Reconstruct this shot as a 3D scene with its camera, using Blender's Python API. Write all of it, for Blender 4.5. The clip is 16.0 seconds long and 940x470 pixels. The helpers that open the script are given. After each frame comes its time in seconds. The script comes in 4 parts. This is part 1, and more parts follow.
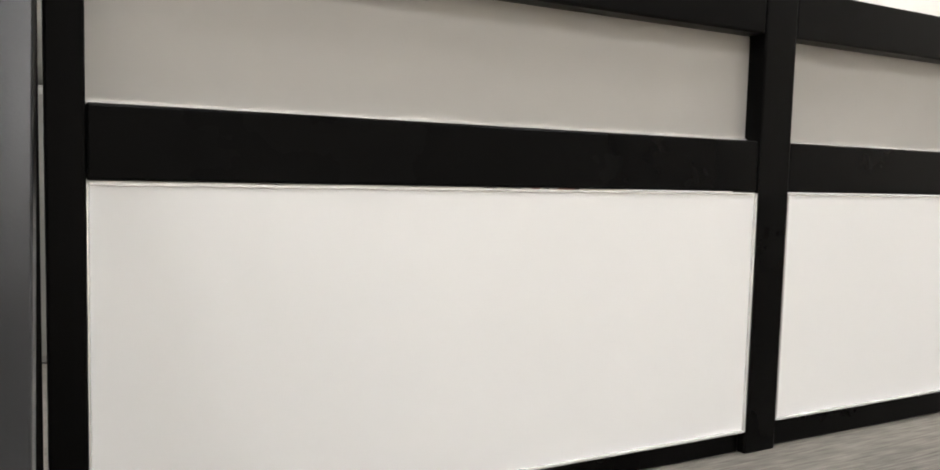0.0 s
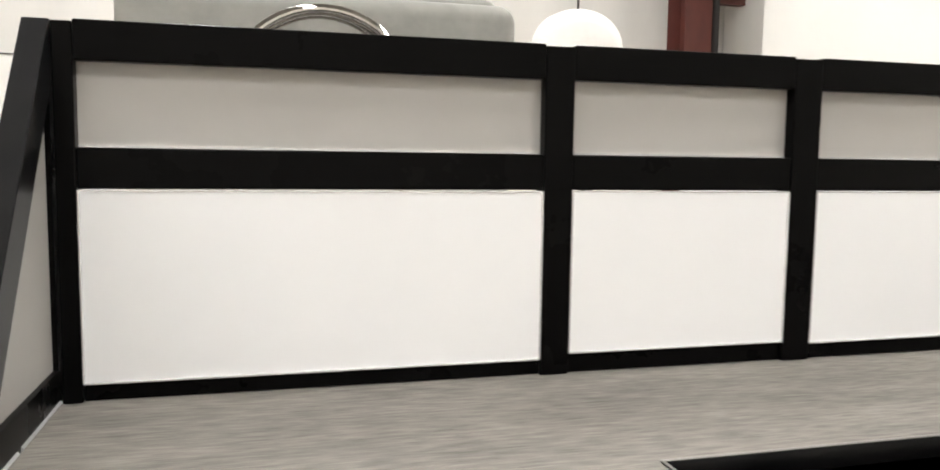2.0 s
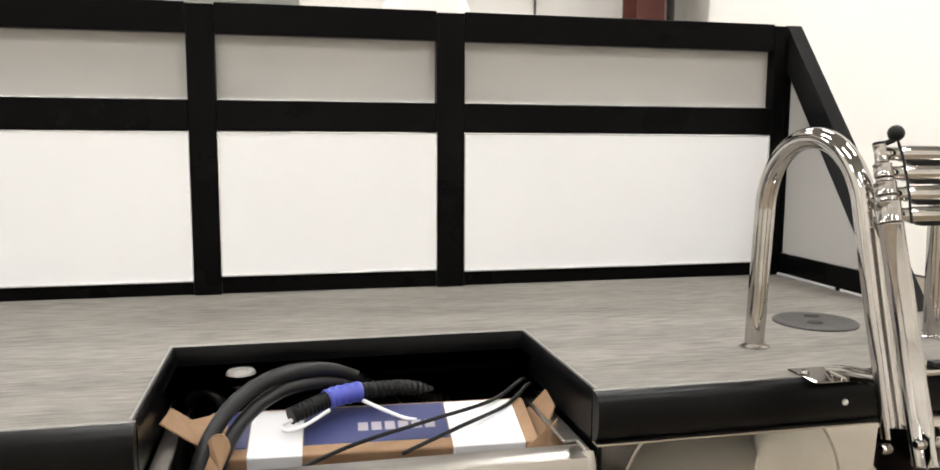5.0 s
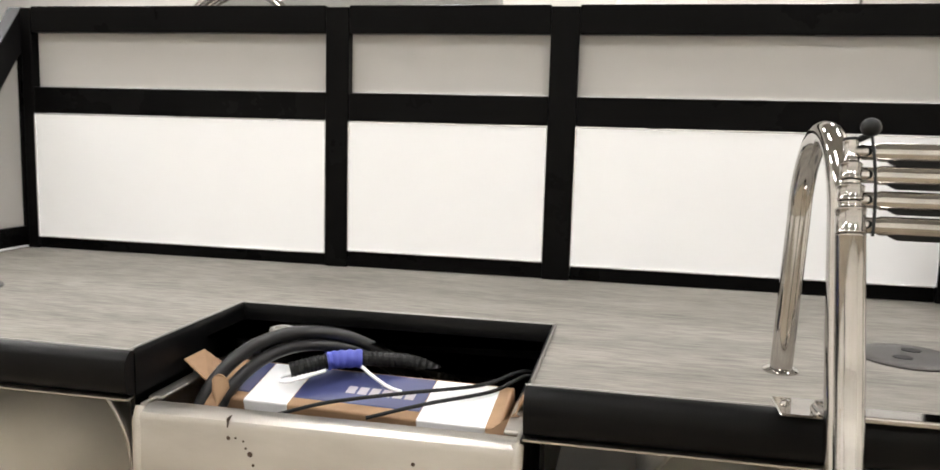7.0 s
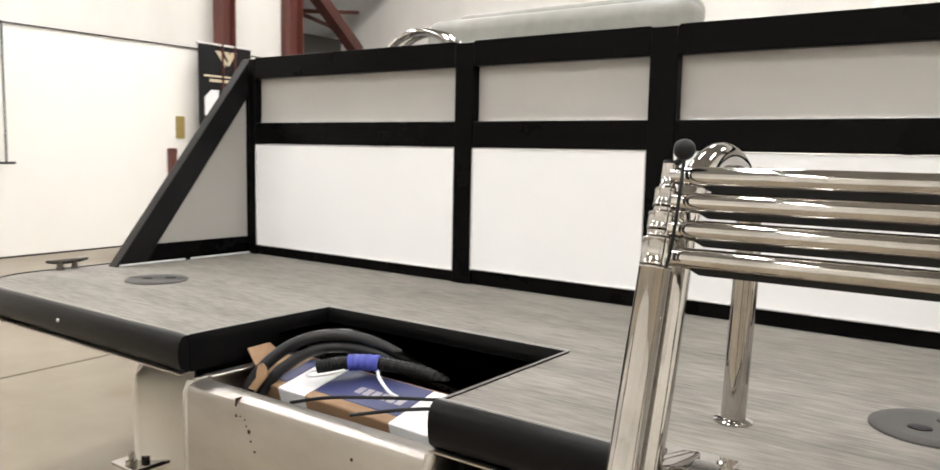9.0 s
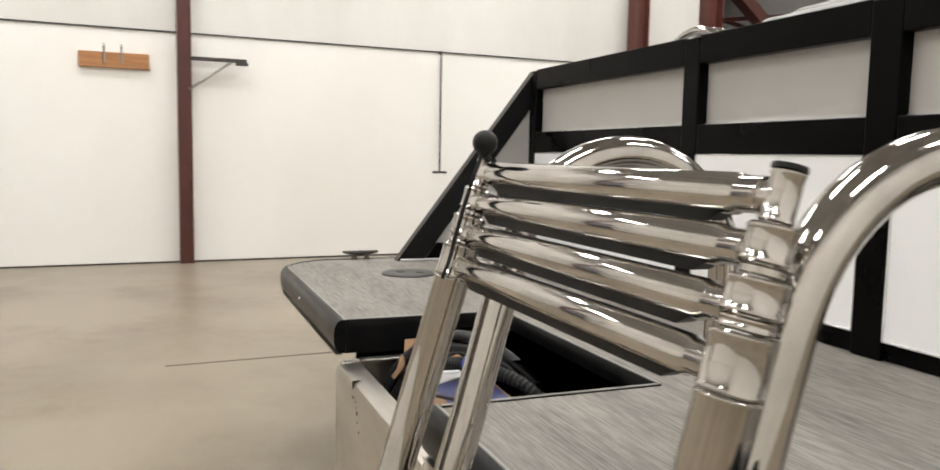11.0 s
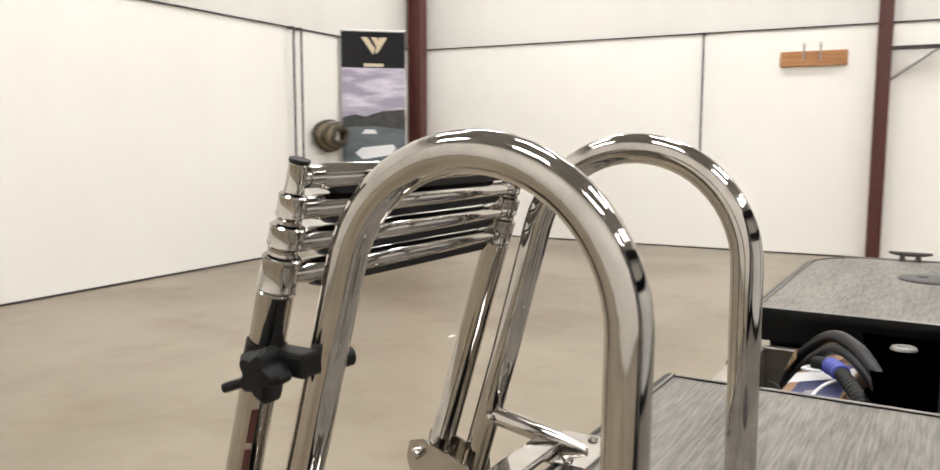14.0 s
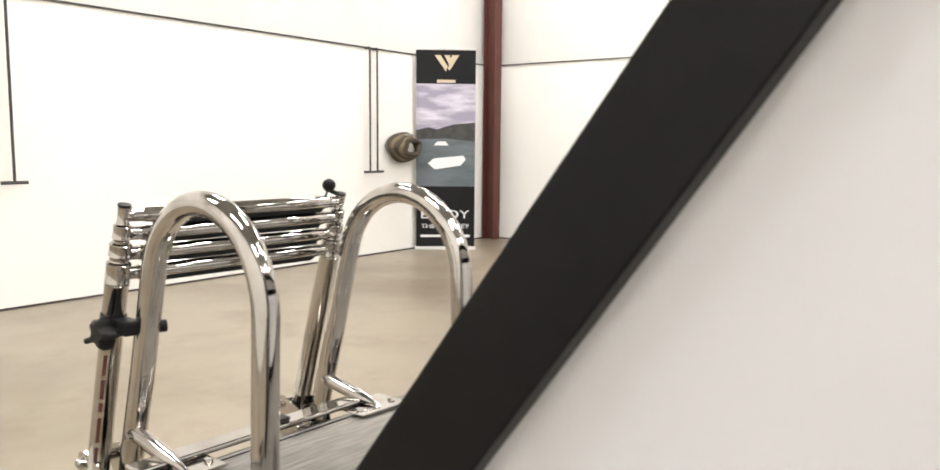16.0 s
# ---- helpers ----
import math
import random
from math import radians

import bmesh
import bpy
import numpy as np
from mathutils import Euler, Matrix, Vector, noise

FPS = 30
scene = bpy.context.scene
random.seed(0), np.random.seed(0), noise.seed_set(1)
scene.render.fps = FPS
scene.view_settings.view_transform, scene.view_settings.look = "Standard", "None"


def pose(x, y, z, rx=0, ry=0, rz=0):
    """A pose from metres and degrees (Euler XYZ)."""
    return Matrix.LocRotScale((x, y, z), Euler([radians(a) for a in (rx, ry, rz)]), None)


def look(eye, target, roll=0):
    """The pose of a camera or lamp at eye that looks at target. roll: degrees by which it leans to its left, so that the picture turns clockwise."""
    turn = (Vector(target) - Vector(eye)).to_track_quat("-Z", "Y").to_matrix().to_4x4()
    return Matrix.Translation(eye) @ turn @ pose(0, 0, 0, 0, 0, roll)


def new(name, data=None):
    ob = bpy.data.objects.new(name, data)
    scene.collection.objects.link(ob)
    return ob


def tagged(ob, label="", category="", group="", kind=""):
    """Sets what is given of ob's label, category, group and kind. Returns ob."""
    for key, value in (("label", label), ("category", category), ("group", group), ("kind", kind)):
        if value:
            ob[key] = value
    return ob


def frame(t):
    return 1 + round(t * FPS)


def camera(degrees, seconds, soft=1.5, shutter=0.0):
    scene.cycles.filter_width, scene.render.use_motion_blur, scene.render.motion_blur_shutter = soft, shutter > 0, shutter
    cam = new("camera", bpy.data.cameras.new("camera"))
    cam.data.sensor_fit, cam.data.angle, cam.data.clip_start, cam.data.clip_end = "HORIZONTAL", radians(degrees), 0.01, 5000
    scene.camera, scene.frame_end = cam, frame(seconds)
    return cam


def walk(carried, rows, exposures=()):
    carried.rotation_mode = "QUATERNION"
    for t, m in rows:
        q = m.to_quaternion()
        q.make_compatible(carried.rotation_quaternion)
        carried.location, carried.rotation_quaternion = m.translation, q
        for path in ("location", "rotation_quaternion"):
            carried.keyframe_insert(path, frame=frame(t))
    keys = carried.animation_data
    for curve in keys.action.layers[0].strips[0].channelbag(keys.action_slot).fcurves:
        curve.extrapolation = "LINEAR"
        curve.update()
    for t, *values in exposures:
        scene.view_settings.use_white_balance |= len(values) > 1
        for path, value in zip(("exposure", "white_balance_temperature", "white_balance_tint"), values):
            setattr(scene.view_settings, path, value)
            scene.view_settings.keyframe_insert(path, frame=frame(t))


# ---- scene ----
cam = camera(60.7, 16.0, soft=1.6, shutter=0.35)
PATH = [
    (0, (-0.038, -0.818, 0.401), (0.906, 0.938, 0.247), 1.5),
    (0.5, (0.042, -1.002, 0.397), (0.8, 0.843, 0.25), 1.4),
    (1, (0.122, -1.185, 0.408), (0.732, 0.713, 0.255), 1.1),
    (1.5, (0.193, -1.352, 0.429), (0.748, 0.562, 0.255), 1.0),
    (2, (0.298, -1.533, 0.45), (0.818, 0.388, 0.256), 0.8),
    (2.5, (0.41, -1.688, 0.417), (0.957, 0.229, 0.252), 0.5),
    (3, (0.512, -1.78, 0.399), (1.145, 0.11, 0.225), 1.1),
    (3.5, (0.632, -1.818, 0.387), (1.331, 0.046, 0.192), 1.6),
    (4, (0.777, -1.867, 0.376), (1.453, 0.003, 0.164), 0.9),
    (6.5, (1.512, -2.012, 0.368), (1.332, -0.039, 0.100), 1.8),
    (7, (1.653, -2.000, 0.363), (1.271, -0.053, 0.110), 1.6),
    (7.5, (1.887, -1.976, 0.379), (1.245, -0.099, 0.129), 0.9),
    (8, (2.020, -1.985, 0.365), (1.235, -0.158, 0.149), 1.1),
    (8.5, (2.169, -1.895, 0.369), (1.184, -0.166, 0.166), 1.1),
    (9, (2.258, -1.802, 0.377), (1.078, -0.201, 0.167), 1.1),
    (9.5, (2.365, -1.713, 0.375), (0.971, -0.295, 0.168), 1.5),
    (10, (2.453, -1.545, 0.375), (0.851, -0.366, 0.166), 1.3),
    (12.5, (2.756, -0.895, 0.362), (0.766, -0.959, 0.167), 0.8),
    (13, (2.758, -0.768, 0.371), (0.811, -1.174, 0.164), 0.3),
    (13.5, (2.781, -0.656, 0.382), (0.930, -1.380, 0.159), 0.3),
    (14, (2.799, -0.499, 0.383), (1.097, -1.525, 0.151), 0.1),
    (14.5, (2.811, -0.331, 0.384), (1.246, -1.556, 0.156), -0.6),
    (15, (2.820, -0.175, 0.399), (1.315, -1.472, 0.172), -0.7),
    (15.5, (2.834, -0.036, 0.420), (1.322, -1.326, 0.196), -0.5),
    (16, (2.855, 0.098, 0.452), (1.313, -1.157, 0.231), 0.5),
]
EXPOSURES = [
    (0.0, -0.12), (1.0, -0.02), (1.5, -0.15), (2.0, 0.05), (2.5, 0.40), (3.0, 0.92), (3.5, 0.40), (4.0, 0.08), (6.5, 0.10), (7.5, 0.20), (8.5, 0.22), (9.0, 0.10),
    (9.5, -0.05), (10.0, -0.25), (12.5, -0.20), (13.0, -0.32), (13.5, -0.22), (14.0, -0.12), (15.0, 0.0), (15.5, 0.10), (16.0, 0.28),
]
walk(cam, [(t, look(eye, target, roll)) for t, eye, target, roll in PATH], EXPOSURES)

# ---- light ----
world = bpy.data.worlds.new("world")
scene.world = world
world.use_nodes = True
world.node_tree.nodes["Background"].inputs[0].default_value = (1.0, 0.96, 0.92, 1)
world.node_tree.nodes["Background"].inputs[1].default_value = 0.25
LAMP_POWER = 66.5
FLOOR = -0.60
ROOF = 4.6

# ---- materials ----


def material(name, base, rough=0.5, metal=0.0, grain=None, bump=0.0, bump_scale=400.0, spec=0.5, coat=0.0, emit=0.0):
    """base: one colour; grain: (second colour, size scale xyz, lowest, highest mix)."""
    m = bpy.data.materials.new(name)
    m.use_nodes = True
    nt = m.node_tree
    b = nt.nodes["Principled BSDF"]
    b.inputs["Base Color"].default_value = (*base, 1)
    b.inputs["Roughness"].default_value = rough
    b.inputs["Metallic"].default_value = metal
    b.inputs["Specular IOR Level"].default_value = spec
    b.inputs["Coat Weight"].default_value = coat
    if emit:
        b.inputs["Emission Color"].default_value = (*base, 1)
        b.inputs["Emission Strength"].default_value = emit
    co = nt.nodes.new("ShaderNodeTexCoord")
    if grain:
        second, scale, low, high = grain
        mp = nt.nodes.new("ShaderNodeMapping")
        mp.inputs["Scale"].default_value = scale
        nt.links.new(co.outputs["Object"], mp.inputs[0])
        n1 = nt.nodes.new("ShaderNodeTexNoise")
        n1.inputs["Scale"].default_value = 1.0
        n1.inputs["Detail"].default_value = 6.0
        n1.inputs["Roughness"].default_value = 0.6
        nt.links.new(mp.outputs[0], n1.inputs["Vector"])
        ramp = nt.nodes.new("ShaderNodeMapRange")
        ramp.inputs[1].default_value, ramp.inputs[2].default_value = low, high
        nt.links.new(n1.outputs[0], ramp.inputs[0])
        mix = nt.nodes.new("ShaderNodeMix")
        mix.data_type = "RGBA"
        mix.inputs[6].default_value, mix.inputs[7].default_value = (*base, 1), (*second, 1)
        nt.links.new(ramp.outputs[0], mix.inputs[0])
        nt.links.new(mix.outputs[2], b.inputs["Base Color"])
        rr = nt.nodes.new("ShaderNodeMapRange")
        rr.inputs[3].default_value, rr.inputs[4].default_value = max(rough - 0.06, 0.02), rough + 0.08
        nt.links.new(n1.outputs[0], rr.inputs[0])
        nt.links.new(rr.outputs[0], b.inputs["Roughness"])
    if bump:
        n2 = nt.nodes.new("ShaderNodeTexNoise")
        n2.inputs["Scale"].default_value = bump_scale
        n2.inputs["Detail"].default_value = 3.0
        nt.links.new(co.outputs["Object"], n2.inputs["Vector"])
        bp = nt.nodes.new("ShaderNodeBump")
        bp.inputs["Strength"].default_value = bump
        bp.inputs["Distance"].default_value = 0.002
        nt.links.new(n2.outputs[0], bp.inputs["Height"])
        nt.links.new(bp.outputs[0], b.inputs["Normal"])
    return m


def vinyl_material():
    """Woven vinyl: fine thread streaks across the boat over a broad, faint cloudiness."""
    m = bpy.data.materials.new("woven_vinyl")
    m.use_nodes = True
    nt = m.node_tree
    b = nt.nodes["Principled BSDF"]
    b.inputs["Roughness"].default_value = 0.62
    b.inputs["Specular IOR Level"].default_value = 0.35
    co = nt.nodes.new("ShaderNodeTexCoord")

    def streaks(scale, detail):
        mp = nt.nodes.new("ShaderNodeMapping")
        mp.inputs["Scale"].default_value = scale
        nt.links.new(co.outputs["Object"], mp.inputs[0])
        n = nt.nodes.new("ShaderNodeTexNoise")
        n.inputs["Scale"].default_value, n.inputs["Detail"].default_value = 1.0, detail
        nt.links.new(mp.outputs[0], n.inputs["Vector"])
        return n.outputs[0]

    def math_node(op, a, c):
        n = nt.nodes.new("ShaderNodeMath")
        n.operation = op
        for k, v in ((0, a), (1, c)):
            if isinstance(v, float):
                n.inputs[k].default_value = v
            else:
                nt.links.new(v, n.inputs[k])
        return n.outputs[0]

    fine, dashes, broad, threads = streaks((13, 240, 1), 6.0), streaks((18, 80, 1), 4.0), streaks((2.2, 11, 1), 5.0), streaks((600, 600, 1), 2.0)
    total = math_node("ADD", math_node("MULTIPLY", fine, 0.38), math_node("MULTIPLY", dashes, 0.24))
    total = math_node("ADD", total, math_node("MULTIPLY", broad, 0.24))
    total = math_node("ADD", total, math_node("MULTIPLY", threads, 0.14))
    ramp = nt.nodes.new("ShaderNodeValToRGB")
    ramp.color_ramp.elements[0].position, ramp.color_ramp.elements[0].color = 0.34, (0.068, 0.061, 0.053, 1)
    ramp.color_ramp.elements[1].position, ramp.color_ramp.elements[1].color = 0.66, (0.31, 0.285, 0.250, 1)
    mid = ramp.color_ramp.elements.new(0.485)
    mid.color = (0.178, 0.164, 0.146, 1)
    nt.links.new(total, ramp.inputs[0])
    nt.links.new(ramp.outputs[0], b.inputs["Base Color"])
    bp = nt.nodes.new("ShaderNodeBump")
    bp.inputs["Strength"].default_value, bp.inputs["Distance"].default_value = 0.35, 0.001
    nt.links.new(total, bp.inputs["Height"])
    nt.links.new(bp.outputs[0], b.inputs["Normal"])
    return m


BLACK_FRAME = material("black_anodised", (0.0020, 0.0019, 0.0019), 0.27, grain=((0.0027, 0.0025, 0.0024), (1.5, 1.5, 1.5), 0.3, 0.8), spec=0.06)
SATIN_BLACK = material("satin_black_bar", (0.006, 0.006, 0.0064), 0.30, grain=((0.010, 0.0095, 0.0095), (6, 6, 6), 0.4, 0.7), bump=0.04, spec=0.17)
BLACK_TRIM = material("black_vinyl_trim", (0.0026, 0.0026, 0.0028), 0.30, grain=((0.005, 0.0047, 0.0047), (9, 9, 9), 0.4, 0.7), bump=0.10, spec=0.13)
BLACK_RUBBER = material("black_rubber", (0.004, 0.004, 0.004), 0.6, bump=0.1, spec=0.2)
WHITE_PANEL = material("white_panel", (0.835, 0.837, 0.835), 0.30, grain=((0.80, 0.803, 0.805), (1.5, 1.5, 1.5), 0.35, 0.7))
GREY_PANEL = material("greige_panel", (0.42, 0.407, 0.382), 0.42, grain=((0.39, 0.377, 0.354), (2, 2, 2), 0.35, 0.7))
SKIN = material("pale_skin", (0.66, 0.66, 0.68), 0.36, grain=((0.62, 0.62, 0.645), (1.5, 1.5, 1.5), 0.35, 0.7))
VINYL = vinyl_material()
CHROME = material("polished_steel", (0.54, 0.515, 0.485), 0.05, 1.0, grain=((0.40, 0.38, 0.355), (14, 14, 14), 0.45, 0.75))
ALUMINIUM = material("mill_aluminium", (0.56, 0.53, 0.485), 0.32, 1.0, grain=((0.43, 0.405, 0.365), (3, 30, 8), 0.35, 0.7), bump=0.06, bump_scale=150)
BRIGHT_EDGE = material("bright_bead", (0.85, 0.85, 0.85), 0.25, 0.6)
BEAD = material("dull_bead", (0.30, 0.29, 0.27), 0.4, 0.8)
CONCRETE = material("concrete", (0.262, 0.220, 0.162), 0.34, grain=((0.165, 0.132, 0.092), (0.7, 0.7, 0.7), 0.42, 0.68), bump=0.08, bump_scale=60, spec=0.4)
JOINT = material("joint_filler", (0.13, 0.108, 0.082), 0.7)
nt = CONCRETE.node_tree
bsdf = nt.nodes["Principled BSDF"]
under_mix = bsdf.inputs["Base Color"].links[0].from_socket
co2 = nt.nodes.new("ShaderNodeTexCoord")
stain = nt.nodes.new("ShaderNodeTexNoise")
stain.inputs["Scale"].default_value, stain.inputs["Detail"].default_value, stain.inputs["Roughness"].default_value = 1.3, 9.0, 0.70
nt.links.new(co2.outputs["Object"], stain.inputs["Vector"])
lift = nt.nodes.new("ShaderNodeMapRange")
lift.inputs[1].default_value, lift.inputs[2].default_value, lift.inputs[4].default_value = 0.53, 0.74, 0.66
nt.links.new(stain.outputs[0], lift.inputs[0])
mix2 = nt.nodes.new("ShaderNodeMix")
mix2.data_type = "RGBA"
mix2.inputs[7].default_value = (0.125, 0.080, 0.042, 1)
nt.links.new(lift.outputs[0], mix2.inputs[0])
nt.links.new(under_mix, mix2.inputs[6])
nt.links.new(mix2.outputs[2], bsdf.inputs["Base Color"])
WALL_WHITE = material("white_liner", (0.84, 0.825, 0.785), 0.5, grain=((0.78, 0.755, 0.70), (0.5, 0.5, 0.35), 0.4, 0.75), bump=0.03, bump_scale=12)
WALL_UPPER = material("insulation_facing", (0.72, 0.70, 0.66), 0.42, grain=((0.62, 0.60, 0.56), (0.8, 0.8, 0.25), 0.4, 0.7), bump=0.3, bump_scale=5)
ROOF_GREY = material("roof_facing", (0.34, 0.33, 0.31), 0.5, grain=((0.26, 0.25, 0.235), (0.8, 0.8, 0.8), 0.4, 0.7), bump=0.2, bump_scale=5)
RED_STEEL = material("red_oxide_steel", (0.11, 0.030, 0.022), 0.5, grain=((0.075, 0.022, 0.017), (5, 5, 2), 0.35, 0.7), bump=0.05)
DARK_CAST = material("weathered_cast_metal", (0.10, 0.09, 0.08), 0.38, 0.8, grain=((0.06, 0.052, 0.045), (40, 40, 40), 0.4, 0.7))
DARK_LINE = material("dark_girt", (0.035, 0.03, 0.027), 0.6)
# dark colour stands in for the shade inside the unlit bay
BAY_GLOOM = material("bay_gloom", (0.07, 0.068, 0.062), 0.8)
LAMP = material("lamp_diffuser", (1.0, 0.985, 0.975), 0.5, emit=LAMP_POWER)
LAMP_HOUSING = material("lamp_housing", (0.7, 0.7, 0.7), 0.4)
WOOD = material("pine_block", (0.42, 0.20, 0.075), 0.55, grain=((0.30, 0.13, 0.05), (6, 3, 40), 0.35, 0.7))
CARD = material("cardboard", (0.29, 0.178, 0.098), 0.75, grain=((0.22, 0.13, 0.07), (12, 12, 12), 0.4, 0.7))
PRINT_BLUE = material("navy_print", (0.035, 0.042, 0.12), 0.45)
PRINT_WHITE = material("white_print", (0.75, 0.75, 0.76), 0.45)
TAPE_BLUE = material("blue_tape", (0.05, 0.065, 0.34), 0.45)
STEEL_GREY = material("galvanised_conduit", (0.33, 0.32, 0.30), 0.45, 0.6)
SEAT_GREY = material("grey_upholstery", (0.25, 0.245, 0.22), 0.5, grain=((0.20, 0.195, 0.178), (10, 10, 10), 0.35, 0.7), bump=0.1)
RUST = material("rust_mark", (0.045, 0.024, 0.012), 0.8)
DISC_GREY = material("grey_plastic_lid", (0.062, 0.058, 0.055), 0.5, bump=0.1, spec=0.25)

# ---- building helpers ----


def link(name, bm, mat, smooth=False):
    bmesh.ops.recalc_face_normals(bm, faces=bm.faces)
    me = bpy.data.meshes.new(name)
    bm.to_mesh(me)
    bm.free()
    me.materials.append(mat)
    if smooth:
        for p in me.polygons:
            p.use_smooth = True
        me.set_sharp_from_angle(angle=radians(40))
    return new(name, me)


def thing(name, base, label, category, group="", kind=""):
    ob = new(name)
    ob.empty_display_size = 0.05
    ob.location = base
    return tagged(ob, label, category, group, kind)


def part(name, bm, mat, parent, label="", smooth=False):
    """One mesh in world metres, hung under parent without moving."""
    at = Vector((0, 0, 0))
    p = parent
    while p:
        at += p.location
        p = p.parent
    for v in bm.verts:
        v.co -= at
    ob = link(name, bm, mat, smooth)
    ob.parent = parent
    return tagged(ob, label) if label else ob


def whole(name, bm, mat, label, category, kind="", smooth=False, group=""):
    return tagged(link(name, bm, mat, smooth), label, category, group, kind)


def box(lo, hi, bevel=0.0, seg=2, bm=None):
    bm = bm or bmesh.new()
    r = bmesh.ops.create_cube(bm, size=1)
    lo, hi = Vector(lo), Vector(hi)
    for v in r["verts"]:
        v.co = Vector((lo[k] + (v.co[k] + 0.5) * (hi[k] - lo[k]) for k in range(3)))
    if bevel:
        es = list({e for v in r["verts"] for e in v.link_edges})
        bmesh.ops.bevel(bm, geom=es, offset=bevel, segments=seg, affect="EDGES", profile=0.5)
    return bm


def rings(rows, closed=False, caps=True, bm=None):
    """A skin over rows of points."""
    bm = bm or bmesh.new()
    vs = [[bm.verts.new(p) for p in row] for row in rows]
    n = len(vs[0])
    for a, b in zip(vs, vs[1:] + ([vs[0]] if closed else [])):
        for k in range(n):
            bm.faces.new((a[k], a[(k + 1) % n], b[(k + 1) % n], b[k]))
    if caps and not closed:
        bm.faces.new(vs[0][::-1])
        bm.faces.new(vs[-1])
    return bm


def tube(points, r, seg=16, bm=None, caps=True):
    """A round tube along points; r may be one radius or one for each point."""
    pts = [Vector(p) for p in points]
    rs = r if isinstance(r, (list, tuple)) else [r] * len(pts)
    side = None
    rows = []
    for k, p in enumerate(pts):
        a, b = pts[max(k - 1, 0)], pts[min(k + 1, len(pts) - 1)]
        d = (b - a).normalized() if (b - a).length > 1e-9 else Vector((0, 0, 1))
        if side is None:
            side = d.orthogonal().normalized()
        side = (side - d * side.dot(d)).normalized()
        up = d.cross(side)
        rows.append([p + rs[k] * (math.cos(2 * math.pi * j / seg) * side + math.sin(2 * math.pi * j / seg) * up) for j in range(seg)])
    return rings(rows, caps=caps, bm=bm)


def turned(profile, centre, axis="z", seg=32, bm=None):
    """A solid of revolution from (radius, height) pairs."""
    rows = []
    c = Vector(centre)
    for r, h in profile:
        row = []
        for j in range(seg):
            a = 2 * math.pi * j / seg
            u, w = r * math.cos(a), r * math.sin(a)
            row.append(c + Vector({"z": (u, w, h), "y": (u, h, w), "x": (h, u, w)}[axis]))
        rows.append(row)
    return rings(rows, bm=bm)


def smooth_line(points, steps=8):
    """Catmull-Rom through points."""
    p = [Vector(q) for q in points]
    p = [2 * p[0] - p[1]] + p + [2 * p[-1] - p[-2]]
    out = []
    for k in range(1, len(p) - 2):
        for j in range(steps):
            t = j / steps
            a, b, c, d = p[k - 1 : k + 3]
            out.append(0.5 * (2 * b + (c - a) * t + (2 * a - 5 * b + 4 * c - d) * t * t + (3 * b - a - 3 * c + d) * t**3))
    return out + [p[-2]]


def prism(outline, z0, z1, bm=None):
    bm = bm or bmesh.new()
    top = [bm.verts.new((x, y, z1)) for x, y in outline]
    low = [bm.verts.new((x, y, z0)) for x, y in outline]
    bm.faces.new(top)
    bm.faces.new(low[::-1])
    n = len(top)
    for k in range(n):
        bm.faces.new((top[k], low[k], low[(k + 1) % n], top[(k + 1) % n]))
    return bm


def slab(corners, thick):
    """A flat plate with the given corners, thickened along its normal."""
    c = [Vector(p) for p in corners]
    n = (c[1] - c[0]).cross(c[2] - c[0]).normalized() * thick
    return rings([c, [p + n for p in c]])


def edging(path, profile, bm=None):
    """A profile of (outward, height) pairs swept along a plan path, mitred; outward is to the right of the way."""
    p = [Vector((x, y)) for x, y in path]
    rows = []
    for k, q in enumerate(p):
        d0 = (q - p[k - 1]).normalized() if k else (p[1] - q).normalized()
        d1 = (p[k + 1] - q).normalized() if k < len(p) - 1 else d0
        n0, n1 = Vector((d0.y, -d0.x)), Vector((d1.y, -d1.x))
        m = (n0 + n1).normalized()
        m /= max(m.dot(n0), 0.3)
        rows.append([(q.x + o * m.x, q.y + o * m.y, h) for o, h in profile])
    return rings(rows, bm=bm)


# ---- the hall ----
TURN = radians(3.2)
CORNER = Vector((-4.458, -5.578))
ALONG_B = Vector((math.cos(TURN), math.sin(TURN)))
ALONG_A = Vector((-math.sin(TURN), math.cos(TURN)))


def hall(u, w, z):
    """u metres along the wall astern, w metres along the wall to port, from their corner."""
    q = CORNER + u * ALONG_B + w * ALONG_A
    return (q.x, q.y, z)


def hall_box(u0, u1, w0, w1, z0, z1, bevel=0.0):
    bm = box((u0, w0, z0), (u1, w1, z1), bevel)
    for v in bm.verts:
        v.co = Vector(hall(v.co.x, v.co.y, v.co.z))
    return bm


LONG_U, LONG_W, LINER, OPEN_W = 10.0, 12.4, 1.345, 10.0
floor = whole("floor", hall_box(-4.4, LONG_U + 1.5, -0.3, LONG_W + 0.3, FLOOR - 0.2, FLOOR), CONCRETE, "worn beige polished concrete warehouse floor with faint stains", "floor", "structure")
ceiling = whole("ceiling", hall_box(-4.4, LONG_U + 1.5, -0.3, LONG_W + 0.3, ROOF, ROOF + 0.2), ROOF_GREY, "grey insulated metal roof underside", "ceiling", "structure")
SIDES = (("wall_port", (-0.2, 0, -0.2, OPEN_W)), ("wall_astern", (0, LONG_U + 0.5, -0.2, 0)), ("wall_ahead", (-4.0, LONG_U + 1.2, LONG_W, LONG_W + 0.2)))
GROW = {"wall_port": (0, 1, 0, 0), "wall_astern": (0, 0, 0, 1), "wall_ahead": (0, 0, -1, 0)}
